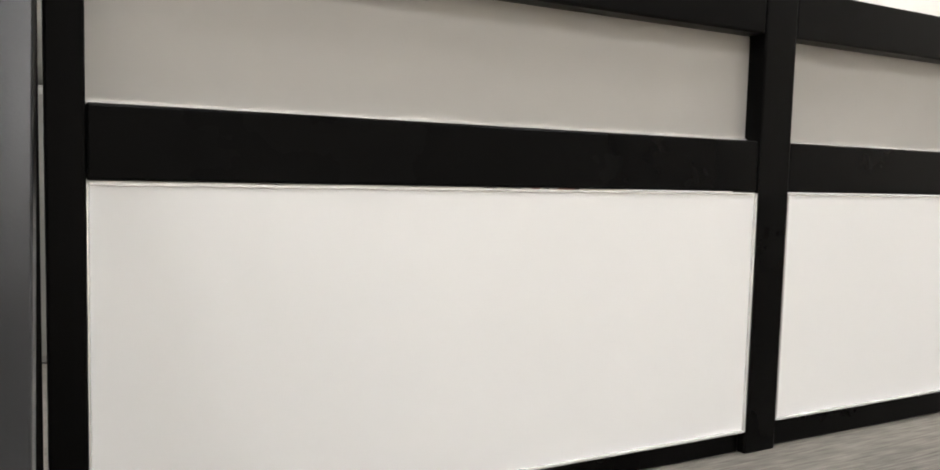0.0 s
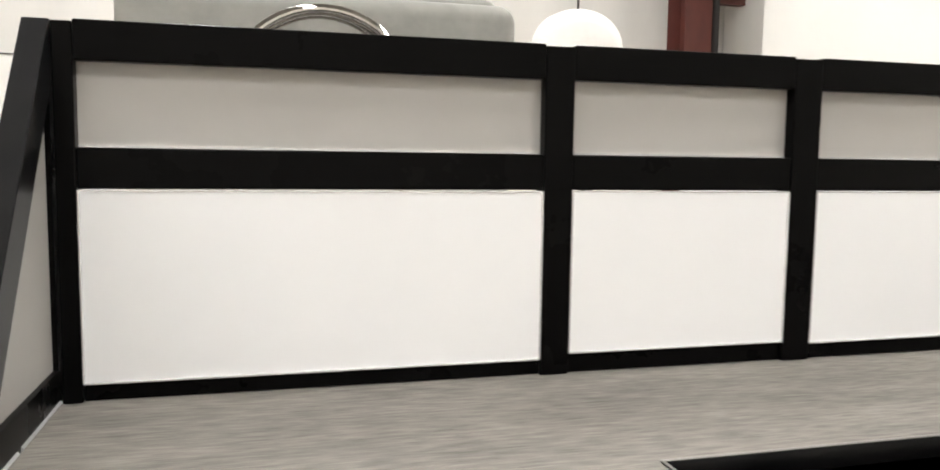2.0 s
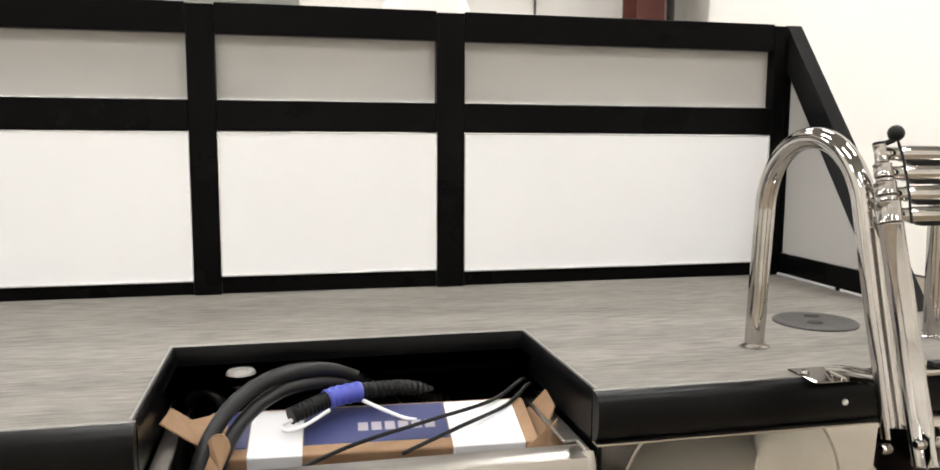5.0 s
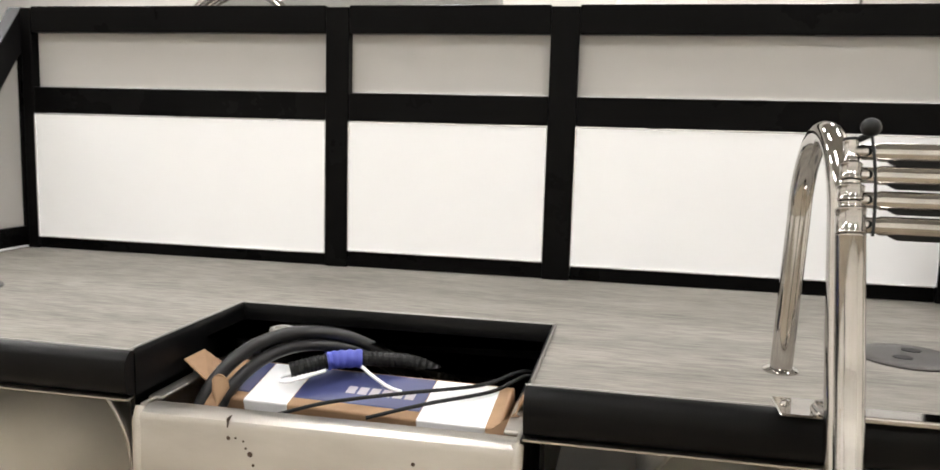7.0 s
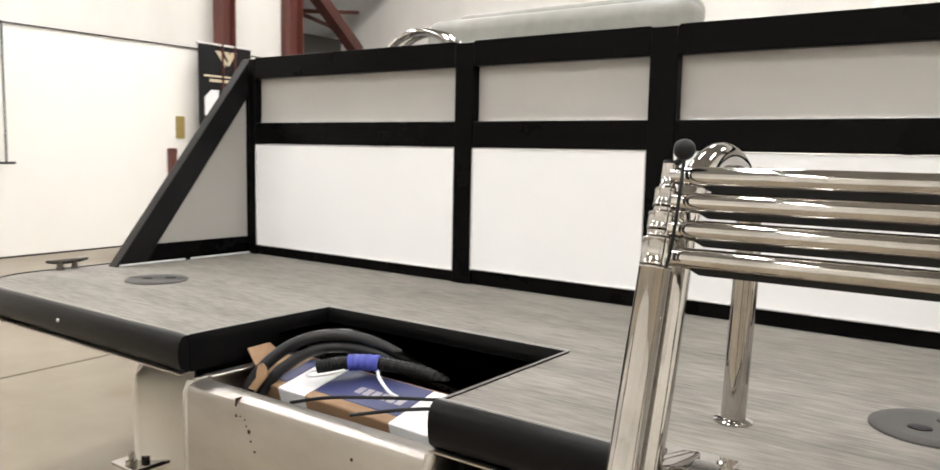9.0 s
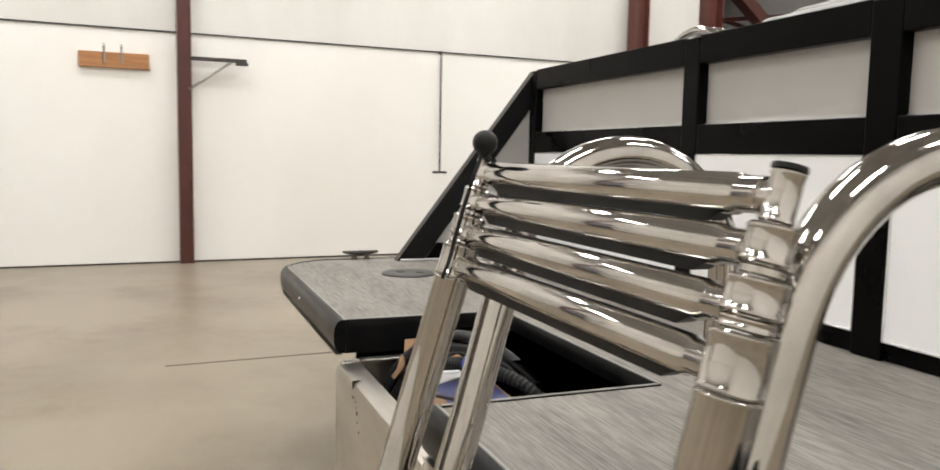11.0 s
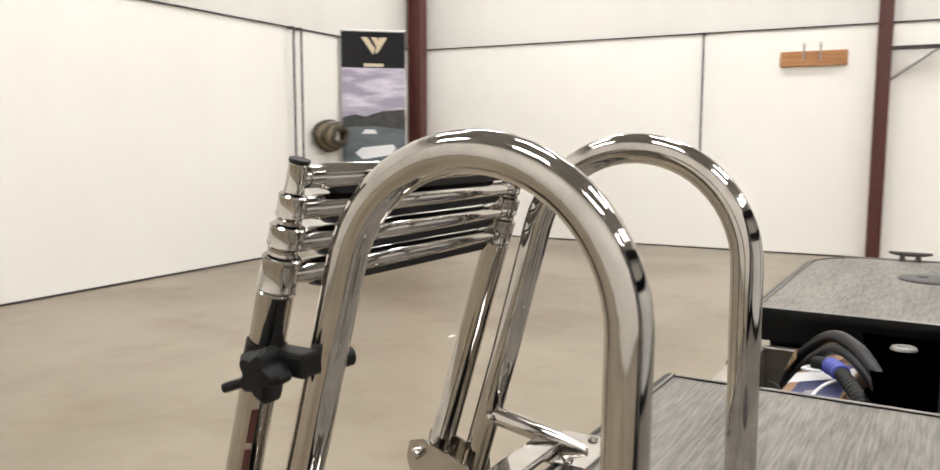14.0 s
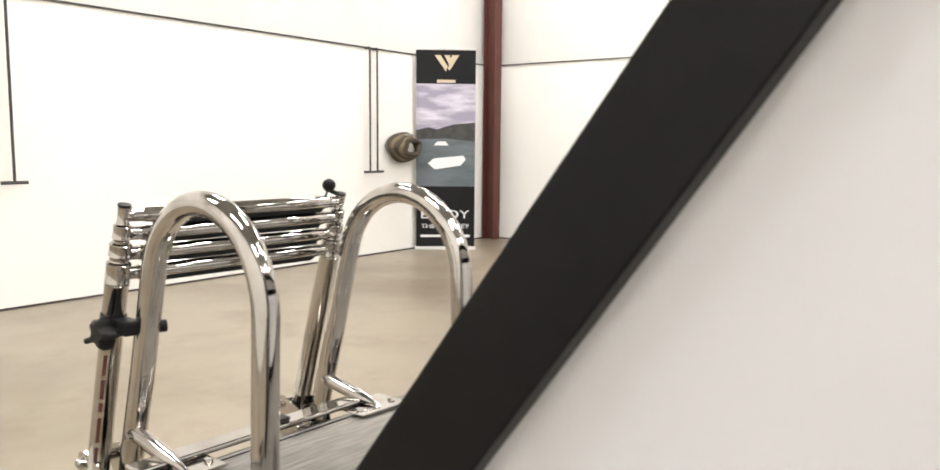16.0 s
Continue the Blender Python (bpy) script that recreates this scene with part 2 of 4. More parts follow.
for name, ex in SIDES:
    w = new(name)
    tagged(w, "white painted liner wall below pale insulated metal sheeting", "wall", kind="structure")
    part("liner", hall_box(*ex, FLOOR, LINER), WALL_WHITE, w)
    part("upper_sheet", hall_box(*(e - 0.03 * g for e, g in zip(ex, GROW[name])), LINER + 0.012, ROOF), WALL_UPPER, w)
    part("ledge", hall_box(*(e + 0.014 * g for e, g in zip(ex, GROW[name])), LINER, LINER + 0.012), DARK_LINE, w)
    part("base_gap", hall_box(*(e + 0.004 * g for e, g in zip(ex, GROW[name])), FLOOR, FLOOR + 0.014), DARK_LINE, w)
w = new("wall_starboard")
tagged(w, "bright white plain liner wall with a square free end", "wall", kind="structure")
part("liner", hall_box(LONG_U + 0.4, LONG_U + 0.55, -0.2, 10.75, FLOOR, ROOF), WALL_WHITE, w)
part("return", hall_box(LONG_U + 1.1, LONG_U + 1.3, 10.0, LONG_W, FLOOR, ROOF), WALL_UPPER, w)
part("base_gap", hall_box(LONG_U + 0.396, LONG_U + 0.4, 0, 10.75, FLOOR, FLOOR + 0.014), DARK_LINE, w)
# closing walls of the bay, coloured dark to give its gloom
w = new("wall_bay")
tagged(w, "walls of the neighbouring storage bay, its gloom put into their dark colour", "wall", kind="structure")
part("sheet", hall_box(-4.2, -4.0, OPEN_W - 3, LONG_W + 0.2, FLOOR, ROOF), BAY_GLOOM, w)
part("sheet", hall_box(-4.0, -0.2, OPEN_W - 3.2, OPEN_W - 3, FLOOR, ROOF), BAY_GLOOM, w)
part("shelf_band", hall_box(-1.6, -1.3, OPEN_W, LONG_W, FLOOR, 1.95), BAY_GLOOM, w)
# unseen sheet added below the roof to keep lamp light out of the bay
part("added_shade_sheet", hall_box(-4.0, -0.25, OPEN_W - 3, LONG_W, 3.4, 3.5), BAY_GLOOM, w)


def column(u, w, size=0.2, name="column"):
    c = thing(name, hall(u, w, FLOOR), "red-oxide painted steel wall column", "column", "wall columns", "structure")
    h = size / 2
    part("web", hall_box(u - 0.006, u + 0.006, w - h, w + h, FLOOR, ROOF), RED_STEEL, c)
    part("flange", hall_box(u - h, u + h, w - h - 0.01, w - h, FLOOR, ROOF), RED_STEEL, c)
    part("flange", hall_box(u - h, u + h, w + h, w + h + 0.01, FLOOR, ROOF), RED_STEEL, c)
    return c


column(0.10, 0.10, 0.13)
column(0.07, 4.53, 0.09)
column(0.09, 9.10, 0.15)
column(0.0, 10.12, 0.2)
column(10.15, 11.7, 0.34)


def rafter(a, b, wide=0.12):
    """A red steel member between two points of the hall."""
    r = whole("roof_beam", tube([hall(*a), hall(*b)], wide, 4), RED_STEEL, "red-oxide steel roof beam in the dark storage bay", "roof beam", "structure", group="bay beams")
    return r


rafter((-0.35, 10.3, 2.75), (-0.9, 12.3, 1.75), 0.11)
rafter((-0.5, 10.2, 3.1), (-0.5, 12.3, 2.55), 0.1)
rafter((-0.9, 10.4, 2.05), (-0.9, 12.3, 2.3), 0.035)
rafter((-1.0, 10.3, 2.3), (-1.0, 12.3, 1.98), 0.03)
whole("pipe", tube([hall(10.52, 11.75, FLOOR), hall(10.52, 11.75, ROOF)], 0.045, 16), DARK_LINE, "dark vertical downpipe beside the red column", "pipe", "structure", smooth=True)
whole("roof_beam", hall_box(10.2, 11.1, 12.0, 12.12, 2.28, 2.45), RED_STEEL, "brown steel cross beam on the end wall", "roof beam", "structure", group="bay beams")

conduit = thing("wall_conduit", hall(9.1, LONG_W - 0.03, 1.4), "thin dark conduit drop clipped to the white end wall", "conduit")
part("pipe", tube([hall(9.1, LONG_W - 0.03, 1.4), hall(9.1, LONG_W - 0.03, ROOF)], 0.014, 10), DARK_LINE, conduit, smooth=True)
part("clip", hall_box(9.04, 9.16, LONG_W - 0.05, LONG_W, 2.02, 2.04), DARK_LINE, conduit)

# floor joint and paint flakes
whole("floor_joint", hall_box(3.518, 3.536, 4.14, LONG_W - 0.2, FLOOR, FLOOR + 0.0015), JOINT, "dark sawn control joint in the concrete floor", "floor joint", "structure")


def flake(u, w, size, seed):
    rnd = random.Random(seed)
    pts = [(u + size * (0.6 + 0.6 * rnd.random()) * math.cos(a), w + size * 0.5 * (0.6 + 0.6 * rnd.random()) * math.sin(a)) for a in (0, 0.9, 1.9, 2.7, 3.6, 4.5, 5.4)]
    bm = prism(pts, FLOOR, FLOOR + 0.003)
    for v in bm.verts:
        v.co = Vector(hall(*v.co))
    whole("paper_scrap", bm, WHITE_PANEL, "small torn white paper scrap on the concrete floor", "paper scrap", group="floor scraps")


flake(4.12, 3.05, 0.05, 1)
flake(4.05, 2.72, 0.028, 2)


def wall_rod(base, top, normal, foot):
    """A conduit drop with a short cross foot; normal and foot are steps in the hall's plan."""
    r = thing("wall_rod", hall(*base), "thin dark metal rod with cross foot on white wall", "wall rod", "wall rods")
    part("shaft", tube([hall(*base), hall(*top)], 0.009, 10), DARK_LINE, r, smooth=True)
    f = [hall(base[0] + k * foot[0], base[1] + k * foot[1], base[2]) for k in (-1, 1)]
    part("foot", tube(f, 0.011, 8), DARK_LINE, r)
    part("top_clip", tube([hall(*top), hall(top[0] - normal[0], top[1] - normal[1], top[2])], 0.012, 8), DARK_LINE, r)
    return r


for w in (3.08, 6.86):
    wall_rod((0.06, w, 0.20), (0.06, w, LINER), (0.06, 0), (0, 0.07))
for u in (5.25, 2.05, 1.95):
    wall_rod((u, 0.06, 0.20), (u, 0.06, LINER), (0, 0.06), (0.08, 0))

block = thing("coat_block", hall(0.0, 4.0, 1.1), "varnished pine board with two metal hooks screwed to the wall", "hook board")
part("board", hall_box(0.0, 0.04, 3.73, 4.26, 1.025, 1.150, 0.006), WOOD, block)
for w in (3.92, 4.05):
    part("hook", tube(smooth_line([hall(0.05, w, 1.065), hall(0.055, w, 1.185), hall(0.075, w, 1.21), hall(0.09, w, 1.185)], 5), 0.008, 8), STEEL_GREY, block, smooth=True)
arm = thing("wall_bracket", hall(0.1, 4.7, 1.17), "dark steel bracket arm with a diagonal brace on the column", "wall bracket")
part("arm", hall_box(0.06, 0.10, 4.57, 5.04, 1.122, 1.152), DARK_LINE, arm)
part("brace", tube([hall(0.08, 4.57, 0.88), hall(0.08, 4.92, 1.128)], 0.012, 8), STEEL_GREY, arm)
part("end_cap", hall_box(0.055, 0.105, 4.95, 5.05, 1.100, 1.127), DARK_LINE, arm)
SKY_PRINT = material("lilac_sky_print", (0.30, 0.28, 0.36), 0.4, grain=((0.62, 0.58, 0.66), (2.0, 2.0, 9.0), 0.42, 0.62))
DARK_PRINT = material("charcoal_print", (0.012, 0.0115, 0.0125), 0.4, spec=0.15)
WATER_PRINT = material("slate_water_print", (0.13, 0.15, 0.165), 0.4, grain=((0.075, 0.10, 0.105), (2, 2, 10), 0.4, 0.65))
HILL_PRINT = material("dark_shore_print", (0.028, 0.029, 0.03), 0.5, grain=((0.05, 0.05, 0.045), (14, 14, 14), 0.4, 0.6))
GOLD_PRINT = material("pale_gold_print", (0.55, 0.47, 0.33), 0.4)
BANNER_EDGE = material("banner_rail", (0.7, 0.69, 0.67), 0.35)


def stand_banner(left, right, top, fields, label):
    """A roll-up banner between two floor points; fields: (u0, v0, u1, v1, material, name) in shares, v from the top, layered outwards."""
    a, b = Vector((*left, FLOOR)), Vector((*right, FLOOR))
    along, up = b - a, Vector((0, 0, top - FLOOR))
    out = Vector((along.y, -along.x, 0)).normalized()
    if out.dot(Vector((1.2, -0.5, 0)) - a) < 0:
        out = -out
    bn = thing("stand_banner", (a + b) / 2, label, "banner", "stand banners")

    def plate(pts, lift, thick=0.002):
        base = [a + along * u + up * (1 - v) + out * lift for u, v in pts]
        return rings([base, [q + out * thick for q in base]])

    part("sheet", plate([(0, 0), (1, 0), (1, 0.985), (0, 0.985)], 0.0), DARK_PRINT, bn)
    rail = box((-0.01, -0.04, 0), (along.length + 0.01, 0.05, 0.03), 0.006)
    bmesh.ops.transform(rail, matrix=Matrix.Translation(a) @ Matrix.Rotation(math.atan2(along.y, along.x), 4, "Z"), verts=rail.verts)
    part("base_rail", rail, BANNER_EDGE, bn)
    part("top_rail", tube([a + up - along * 0.01, b + up + along * 0.01], 0.012, 8), BANNER_EDGE, bn)
    for k, (pts, mat, name) in enumerate(fields):
        if len(pts) == 2:
            (u0, v0), (u1, v1) = pts
            pts = [(u0, v0), (u1, v0), (u1, v1), (u0, v1)]
        part(name, plate(pts, 0.003 + 0.0008 * k, 0.0006), mat, bn)
    return bn


CHEVRON = [([(0.31, 0.03), (0.41, 0.03), (0.53, 0.085), (0.50, 0.11)], GOLD_PRINT, "chevron_mark"),
           ([(0.47, 0.03), (0.56, 0.03), (0.60, 0.06), (0.55, 0.075)], GOLD_PRINT, "chevron_mark"),
           ([(0.60, 0.03), (0.72, 0.03), (0.56, 0.105), (0.53, 0.095)], GOLD_PRINT, "chevron_mark")]
lake_banner = stand_banner((-3.09, -5.45), (-3.49, -5.01), 1.405, [
    ([(0.0, 0.17), (1.0, 0.40)], SKY_PRINT, "sky_field"),
    ([(0.0, 0.42), (1.0, 0.68)], WATER_PRINT, "water_field"),
    ([(0.0, 0.445), (0.0, 0.40), (0.2, 0.385), (0.35, 0.395), (0.62, 0.37), (1.0, 0.36), (1.0, 0.455), (0.5, 0.44)], HILL_PRINT, "shore_field"),
    *CHEVRON,
    ([(0.35, 0.15), (0.66, 0.165)], GOLD_PRINT, "text_bar"),
    ([(0.30, 0.475), (0.36, 0.455), (0.50, 0.455), (0.55, 0.475)], PRINT_WHITE, "boat_print"),
    ([(0.20, 0.565), (0.30, 0.54), (0.80, 0.525), (0.84, 0.545), (0.75, 0.575), (0.32, 0.595)], PRINT_WHITE, "boat_print"),
    ([(0.08, 0.925), (0.92, 0.937)], PRINT_WHITE, "text_bar"),
], "tall roll-up banner printed with a boat on a lake")


def banner_words(bn, words, left, right, top, u, v, wide, tall):
    """Raised lettering on a banner: u, v in shares of its face, v from the top."""
    a, b = Vector((*left, FLOOR)), Vector((*right, FLOOR))
    along, up = b - a, Vector((0, 0, 1))
    out = up.cross(along).normalized()
    if out.dot(Vector((1.2, -0.5, 0)) - a) < 0:
        out = -out
    font = bpy.data.curves.new("words", "FONT")
    font.body, font.size, font.resolution_u = words, 1.0, 3
    carrier = bpy.data.objects.new("words", font)
    me = bpy.data.meshes.new_from_object(carrier)
    bpy.data.objects.remove(carrier)
    bm = bmesh.new()
    bm.from_mesh(me)
    bpy.data.meshes.remove(me)
    xs, ys = [w.co.x for w in bm.verts], [w.co.y for w in bm.verts]
    for w in bm.verts:
        p, q = (w.co.x - min(xs)) / (max(xs) - min(xs)), (w.co.y - min(ys)) / (max(ys) - min(ys))
        w.co = a + along * (u + p * wide) + up * ((top - FLOOR) * (1 - v - (1 - q) * tall)) + out * 0.0145
    part("lettering", bm, PRINT_WHITE, bn, "white printed lettering")


for words, v, tall in (("ENJOY", 0.80, 0.055), ("THE JOURNEY", 0.87, 0.028)):
    banner_words(lake_banner, words, (-3.09, -5.45), (-3.49, -5.01), 1.405, 0.09, v, 0.82, tall)
p0, p1 = hall(0.14, 8.72, 0), hall(0.14, 9.40, 0)
LILAC_GREY = material("lilac_grey_print", (0.33, 0.30, 0.32), 0.45)
stand_banner(p0[:2], p1[:2], 1.40, [
    *CHEVRON,
    ([(0.10, 0.155), (0.92, 0.165)], GOLD_PRINT, "text_bar"), ([(0.20, 0.175), (0.85, 0.19)], GOLD_PRINT, "text_bar"),
    ([(0.38, 0.25), (0.64, 0.70)], LILAC_GREY, "plan_print"),
    ([(0.10, 0.27), (0.22, 0.23), (0.36, 0.23), (0.36, 0.36), (0.10, 0.36)], PRINT_WHITE, "plan_print"),
    ([(0.62, 0.23), (0.78, 0.24), (0.90, 0.29), (0.90, 0.44), (0.68, 0.44), (0.64, 0.36)], PRINT_WHITE, "plan_print"),
    ([(0.12, 0.45), (0.40, 0.45), (0.40, 0.53), (0.12, 0.53)], PRINT_WHITE, "plan_print"),
    ([(0.64, 0.45), (0.88, 0.45), (0.88, 0.53), (0.64, 0.53)], PRINT_WHITE, "plan_print"),
    ([(0.12, 0.555), (0.42, 0.555), (0.42, 0.67), (0.12, 0.67)], PRINT_WHITE, "plan_print"),
    ([(0.66, 0.555), (0.88, 0.555), (0.88, 0.62), (0.66, 0.66)], PRINT_WHITE, "plan_print"),
    ([(0.08, 0.80), (0.26, 0.86)], PRINT_WHITE, "text_bar"), ([(0.32, 0.80), (0.50, 0.86)], PRINT_WHITE, "text_bar"), ([(0.56, 0.80), (0.92, 0.86)], PRINT_WHITE, "text_bar"),
], "tall dark roll-up banner printed with a boat plan")
# odds on the walls
HUSK = material("tan_hose", (0.15, 0.115, 0.065), 0.7)
BARK = material("brown_hose", (0.05, 0.038, 0.024), 0.7)
coil = thing("hose_coil", hall(1.6, 0.1, 0.45), "brown and tan coiled hose hung on the white wall", "hose coil")
for k in range(5):
    r = 0.17 - 0.02 * k
    ring = [hall(1.58 + r * 1.2 * math.cos(a) + 0.02 * math.sin(3 * a + k), 0.06 + 0.03 * k, 0.43 + 0.75 * r * math.sin(a)) for a in [2 * math.pi * j / 28 for j in range(29)]]
    part("loop", tube(ring, 0.024, 10), HUSK if k % 2 else BARK, coil, smooth=True)
part("hook", tube([hall(1.6, 0.0, 0.55), hall(1.6, 0.2, 0.55)], 0.012, 8), STEEL_GREY, coil)
YELLOW = material("yellow_paint", (0.30, 0.22, 0.07), 0.5)
ext = thing("extinguisher_sign", hall(0.0, 8.5, 0.3), "yellow wall sign above a red-brown tool hung on the wall", "wall sign")
part("plate", hall_box(0.0, 0.01, 8.55, 8.65, 0.44, 0.66), YELLOW, ext)
part("tool", hall_box(0.0, 0.06, 8.44, 8.52, -0.20, 0.34, 0.01), RED_STEEL, ext)
stair = thing("stair_rail", hall(2.9, LONG_W - 0.3, FLOOR), "dark steel stair rail of two parallel sloping bars", "stair rail")
for dz in (0.0, 0.22):
    part("bar", tube([hall(1.6, LONG_W - 0.3, -0.75 + dz), hall(3.9, LONG_W - 0.3, 0.78 + dz)], 0.03, 8), DARK_LINE, stair)
part("post", tube([hall(3.85, LONG_W - 0.3, FLOOR), hall(3.85, LONG_W - 0.3, 0.95)], 0.03, 8), DARK_LINE, stair)
part("post", tube([hall(2.1, LONG_W - 0.3, FLOOR), hall(2.1, LONG_W - 0.3, -0.2)], 0.03, 8), DARK_LINE, stair)


def ceiling_light(u, w):
    z = 4.1
    c = thing("ceiling_light", hall(u, w, z), "white linear high-bay ceiling light, lit", "ceiling light", "ceiling lights")
    part("housing", hall_box(u - 0.17, u + 0.17, w - 0.62, w + 0.62, z, z + 0.06, 0.008), LAMP_HOUSING, c)
    part("diffuser", hall_box(u - 0.15, u + 0.15, w - 0.6, w + 0.6, z - 0.02, z - 0.002), LAMP, c)
    for s in (-0.5, 0.5):
        part("hanger", tube([hall(u, w + s, z + 0.05), hall(u, w + s, ROOF)], 0.004, 6), STEEL_GREY, c)


for u in (1.5, 4.9, 8.3):
    for w in (1.4, 4.3, 7.2, 10.1):
        ceiling_light(u, w)

# ---- the boat: deck ----
MID = 1.185
CUT_L, CUT_R, CUT_Y, AFT = 0.88, 1.53, -0.49, -0.875


def corner_arc(cx, cy, r, a0, a1, n=8):
    return [(cx + r * math.cos(radians(a0 + (a1 - a0) * k / n)), cy + r * math.sin(radians(a0 + (a1 - a0) * k / n))) for k in range(n + 1)]


port_side = [(-0.10, 2.2), (-0.10, 0.0), (-0.135, -0.45), (-0.135, -0.62)] + corner_arc(0.055, -0.685, 0.19, 180, 270)[1:]
star_side = [(2 * MID - x, y) for x, y in port_side][::-1]
outline = port_side + [(CUT_L, AFT), (CUT_L, CUT_Y), (CUT_R, CUT_Y), (CUT_R, AFT)] + star_side
boat_deck = thing("boat_deck", (MID, 0, -0.03), "grey woven-vinyl aft boat deck with black edge trim and cutout", "boat deck")
part("vinyl_flooring", prism(outline, -0.03, 0.0), VINYL, boat_deck)
NOSE = [(0.0, 0.002), (0.009, 0.003), (0.018, -0.002), (0.024, -0.013), (0.026, -0.03), (0.025, -0.048), (0.021, -0.062), (0.012, -0.07), (0.0, -0.072)]
FACE = [(0.0, 0.002), (0.006, 0.003), (0.009, -0.003), (0.010, -0.02), (0.010, -0.072), (0.0, -0.072)]
port_run = port_side[2:] + [(CUT_L + 0.0085, AFT)]
star_run = [(CUT_R - 0.0085, AFT)] + star_side[:-2]
part("edge_trim", edging(port_run, NOSE), BLACK_TRIM, boat_deck, "rounded black vinyl edge trim", smooth=True)
part("edge_trim", edging(star_run, NOSE), BLACK_TRIM, boat_deck, "rounded black vinyl edge trim", smooth=True)
for run in (port_run, star_run):
    part("trim_bead", edging(run, [(-0.002, 0.0025), (-0.001, 0.0042), (0.002, 0.0042), (0.003, 0.0025)]), BEAD, boat_deck, "thin bright bead")
part("trim_bead", edging([(CUT_L, AFT + 0.004), (CUT_L, CUT_Y), (CUT_R, CUT_Y), (CUT_R, AFT + 0.004)], [(-0.001, 0.003), (0.0, 0.0046), (0.003, 0.0046), (0.004, 0.003)]), BEAD, boat_deck, "thin bright bead")
part("cutout_trim", edging([(CUT_L, AFT + 0.001), (CUT_L, CUT_Y), (CUT_R, CUT_Y), (CUT_R, AFT + 0.001)], FACE), BLACK_TRIM, boat_deck, "black cutout edge trim", smooth=True)

# ---- the boat: stern fence ----
TOP = 0.677
fence = thing("stern_fence", (MID, 0.02, 0), "black-framed stern fence with white lower and greige upper panels", "boat fence")
X = [-0.034, 0.0, 0.867, 0.930, 1.447, 1.517, 2.362, 2.404]
for k in (0, 2, 4, 6):
    part("post", box((X[k], 0.0, 0.0), (X[k + 1], 0.05, TOP - 0.004), 0.003), BLACK_FRAME, fence)
for k, low in ((1, 0.034), (3, 0.044), (5, 0.038)):
    a, b = X[k], X[k + 1]
    part("top_rail", box((a, 0.001, 0.607), (b, 0.05, TOP), 0.003), BLACK_FRAME, fence)
    part("middle_rail", box((a, 0.002, 0.385), (b, 0.05, 0.457), 0.003), BLACK_FRAME, fence)
    part("bottom_rail", box((a, 0.012, 0.0), (b, 0.05, low), 0.003), BLACK_FRAME, fence)
    part("upper_panel", box((a, 0.030, 0.457), (b, 0.036, 0.607)), GREY_PANEL, fence, "greige upper panel")
    part("bright_bead", box((a + 0.002, 0.024, 0.4575), (b - 0.002, 0.0298, 0.4605)), BRIGHT_EDGE, fence)
    part("lower_panel", box((a + 0.001, 0.004, low), (b - 0.001, 0.010, 0.382), 0.002, 1), WHITE_PANEL, fence, "white lower panel")
    # pale strips added for the light caught on the panel's edges
    for lo, hi in (((a, 0.0005, low), (a + 0.0022, 0.0055, 0.382)), ((b - 0.0022, 0.0005, low), (b, 0.0055, 0.382)), ((a + 0.003, 0.0005, low - 0.001), (b - 0.003, 0.0055, low + 0.0015)), ((a + 0.003, 0.0025, 0.3805), (b - 0.003, 0.0055, 0.3835))):
        part("edge_glint", box(lo, hi), BRIGHT_EDGE, fence, "thin pale strip standing in for the glint on the panel edge")


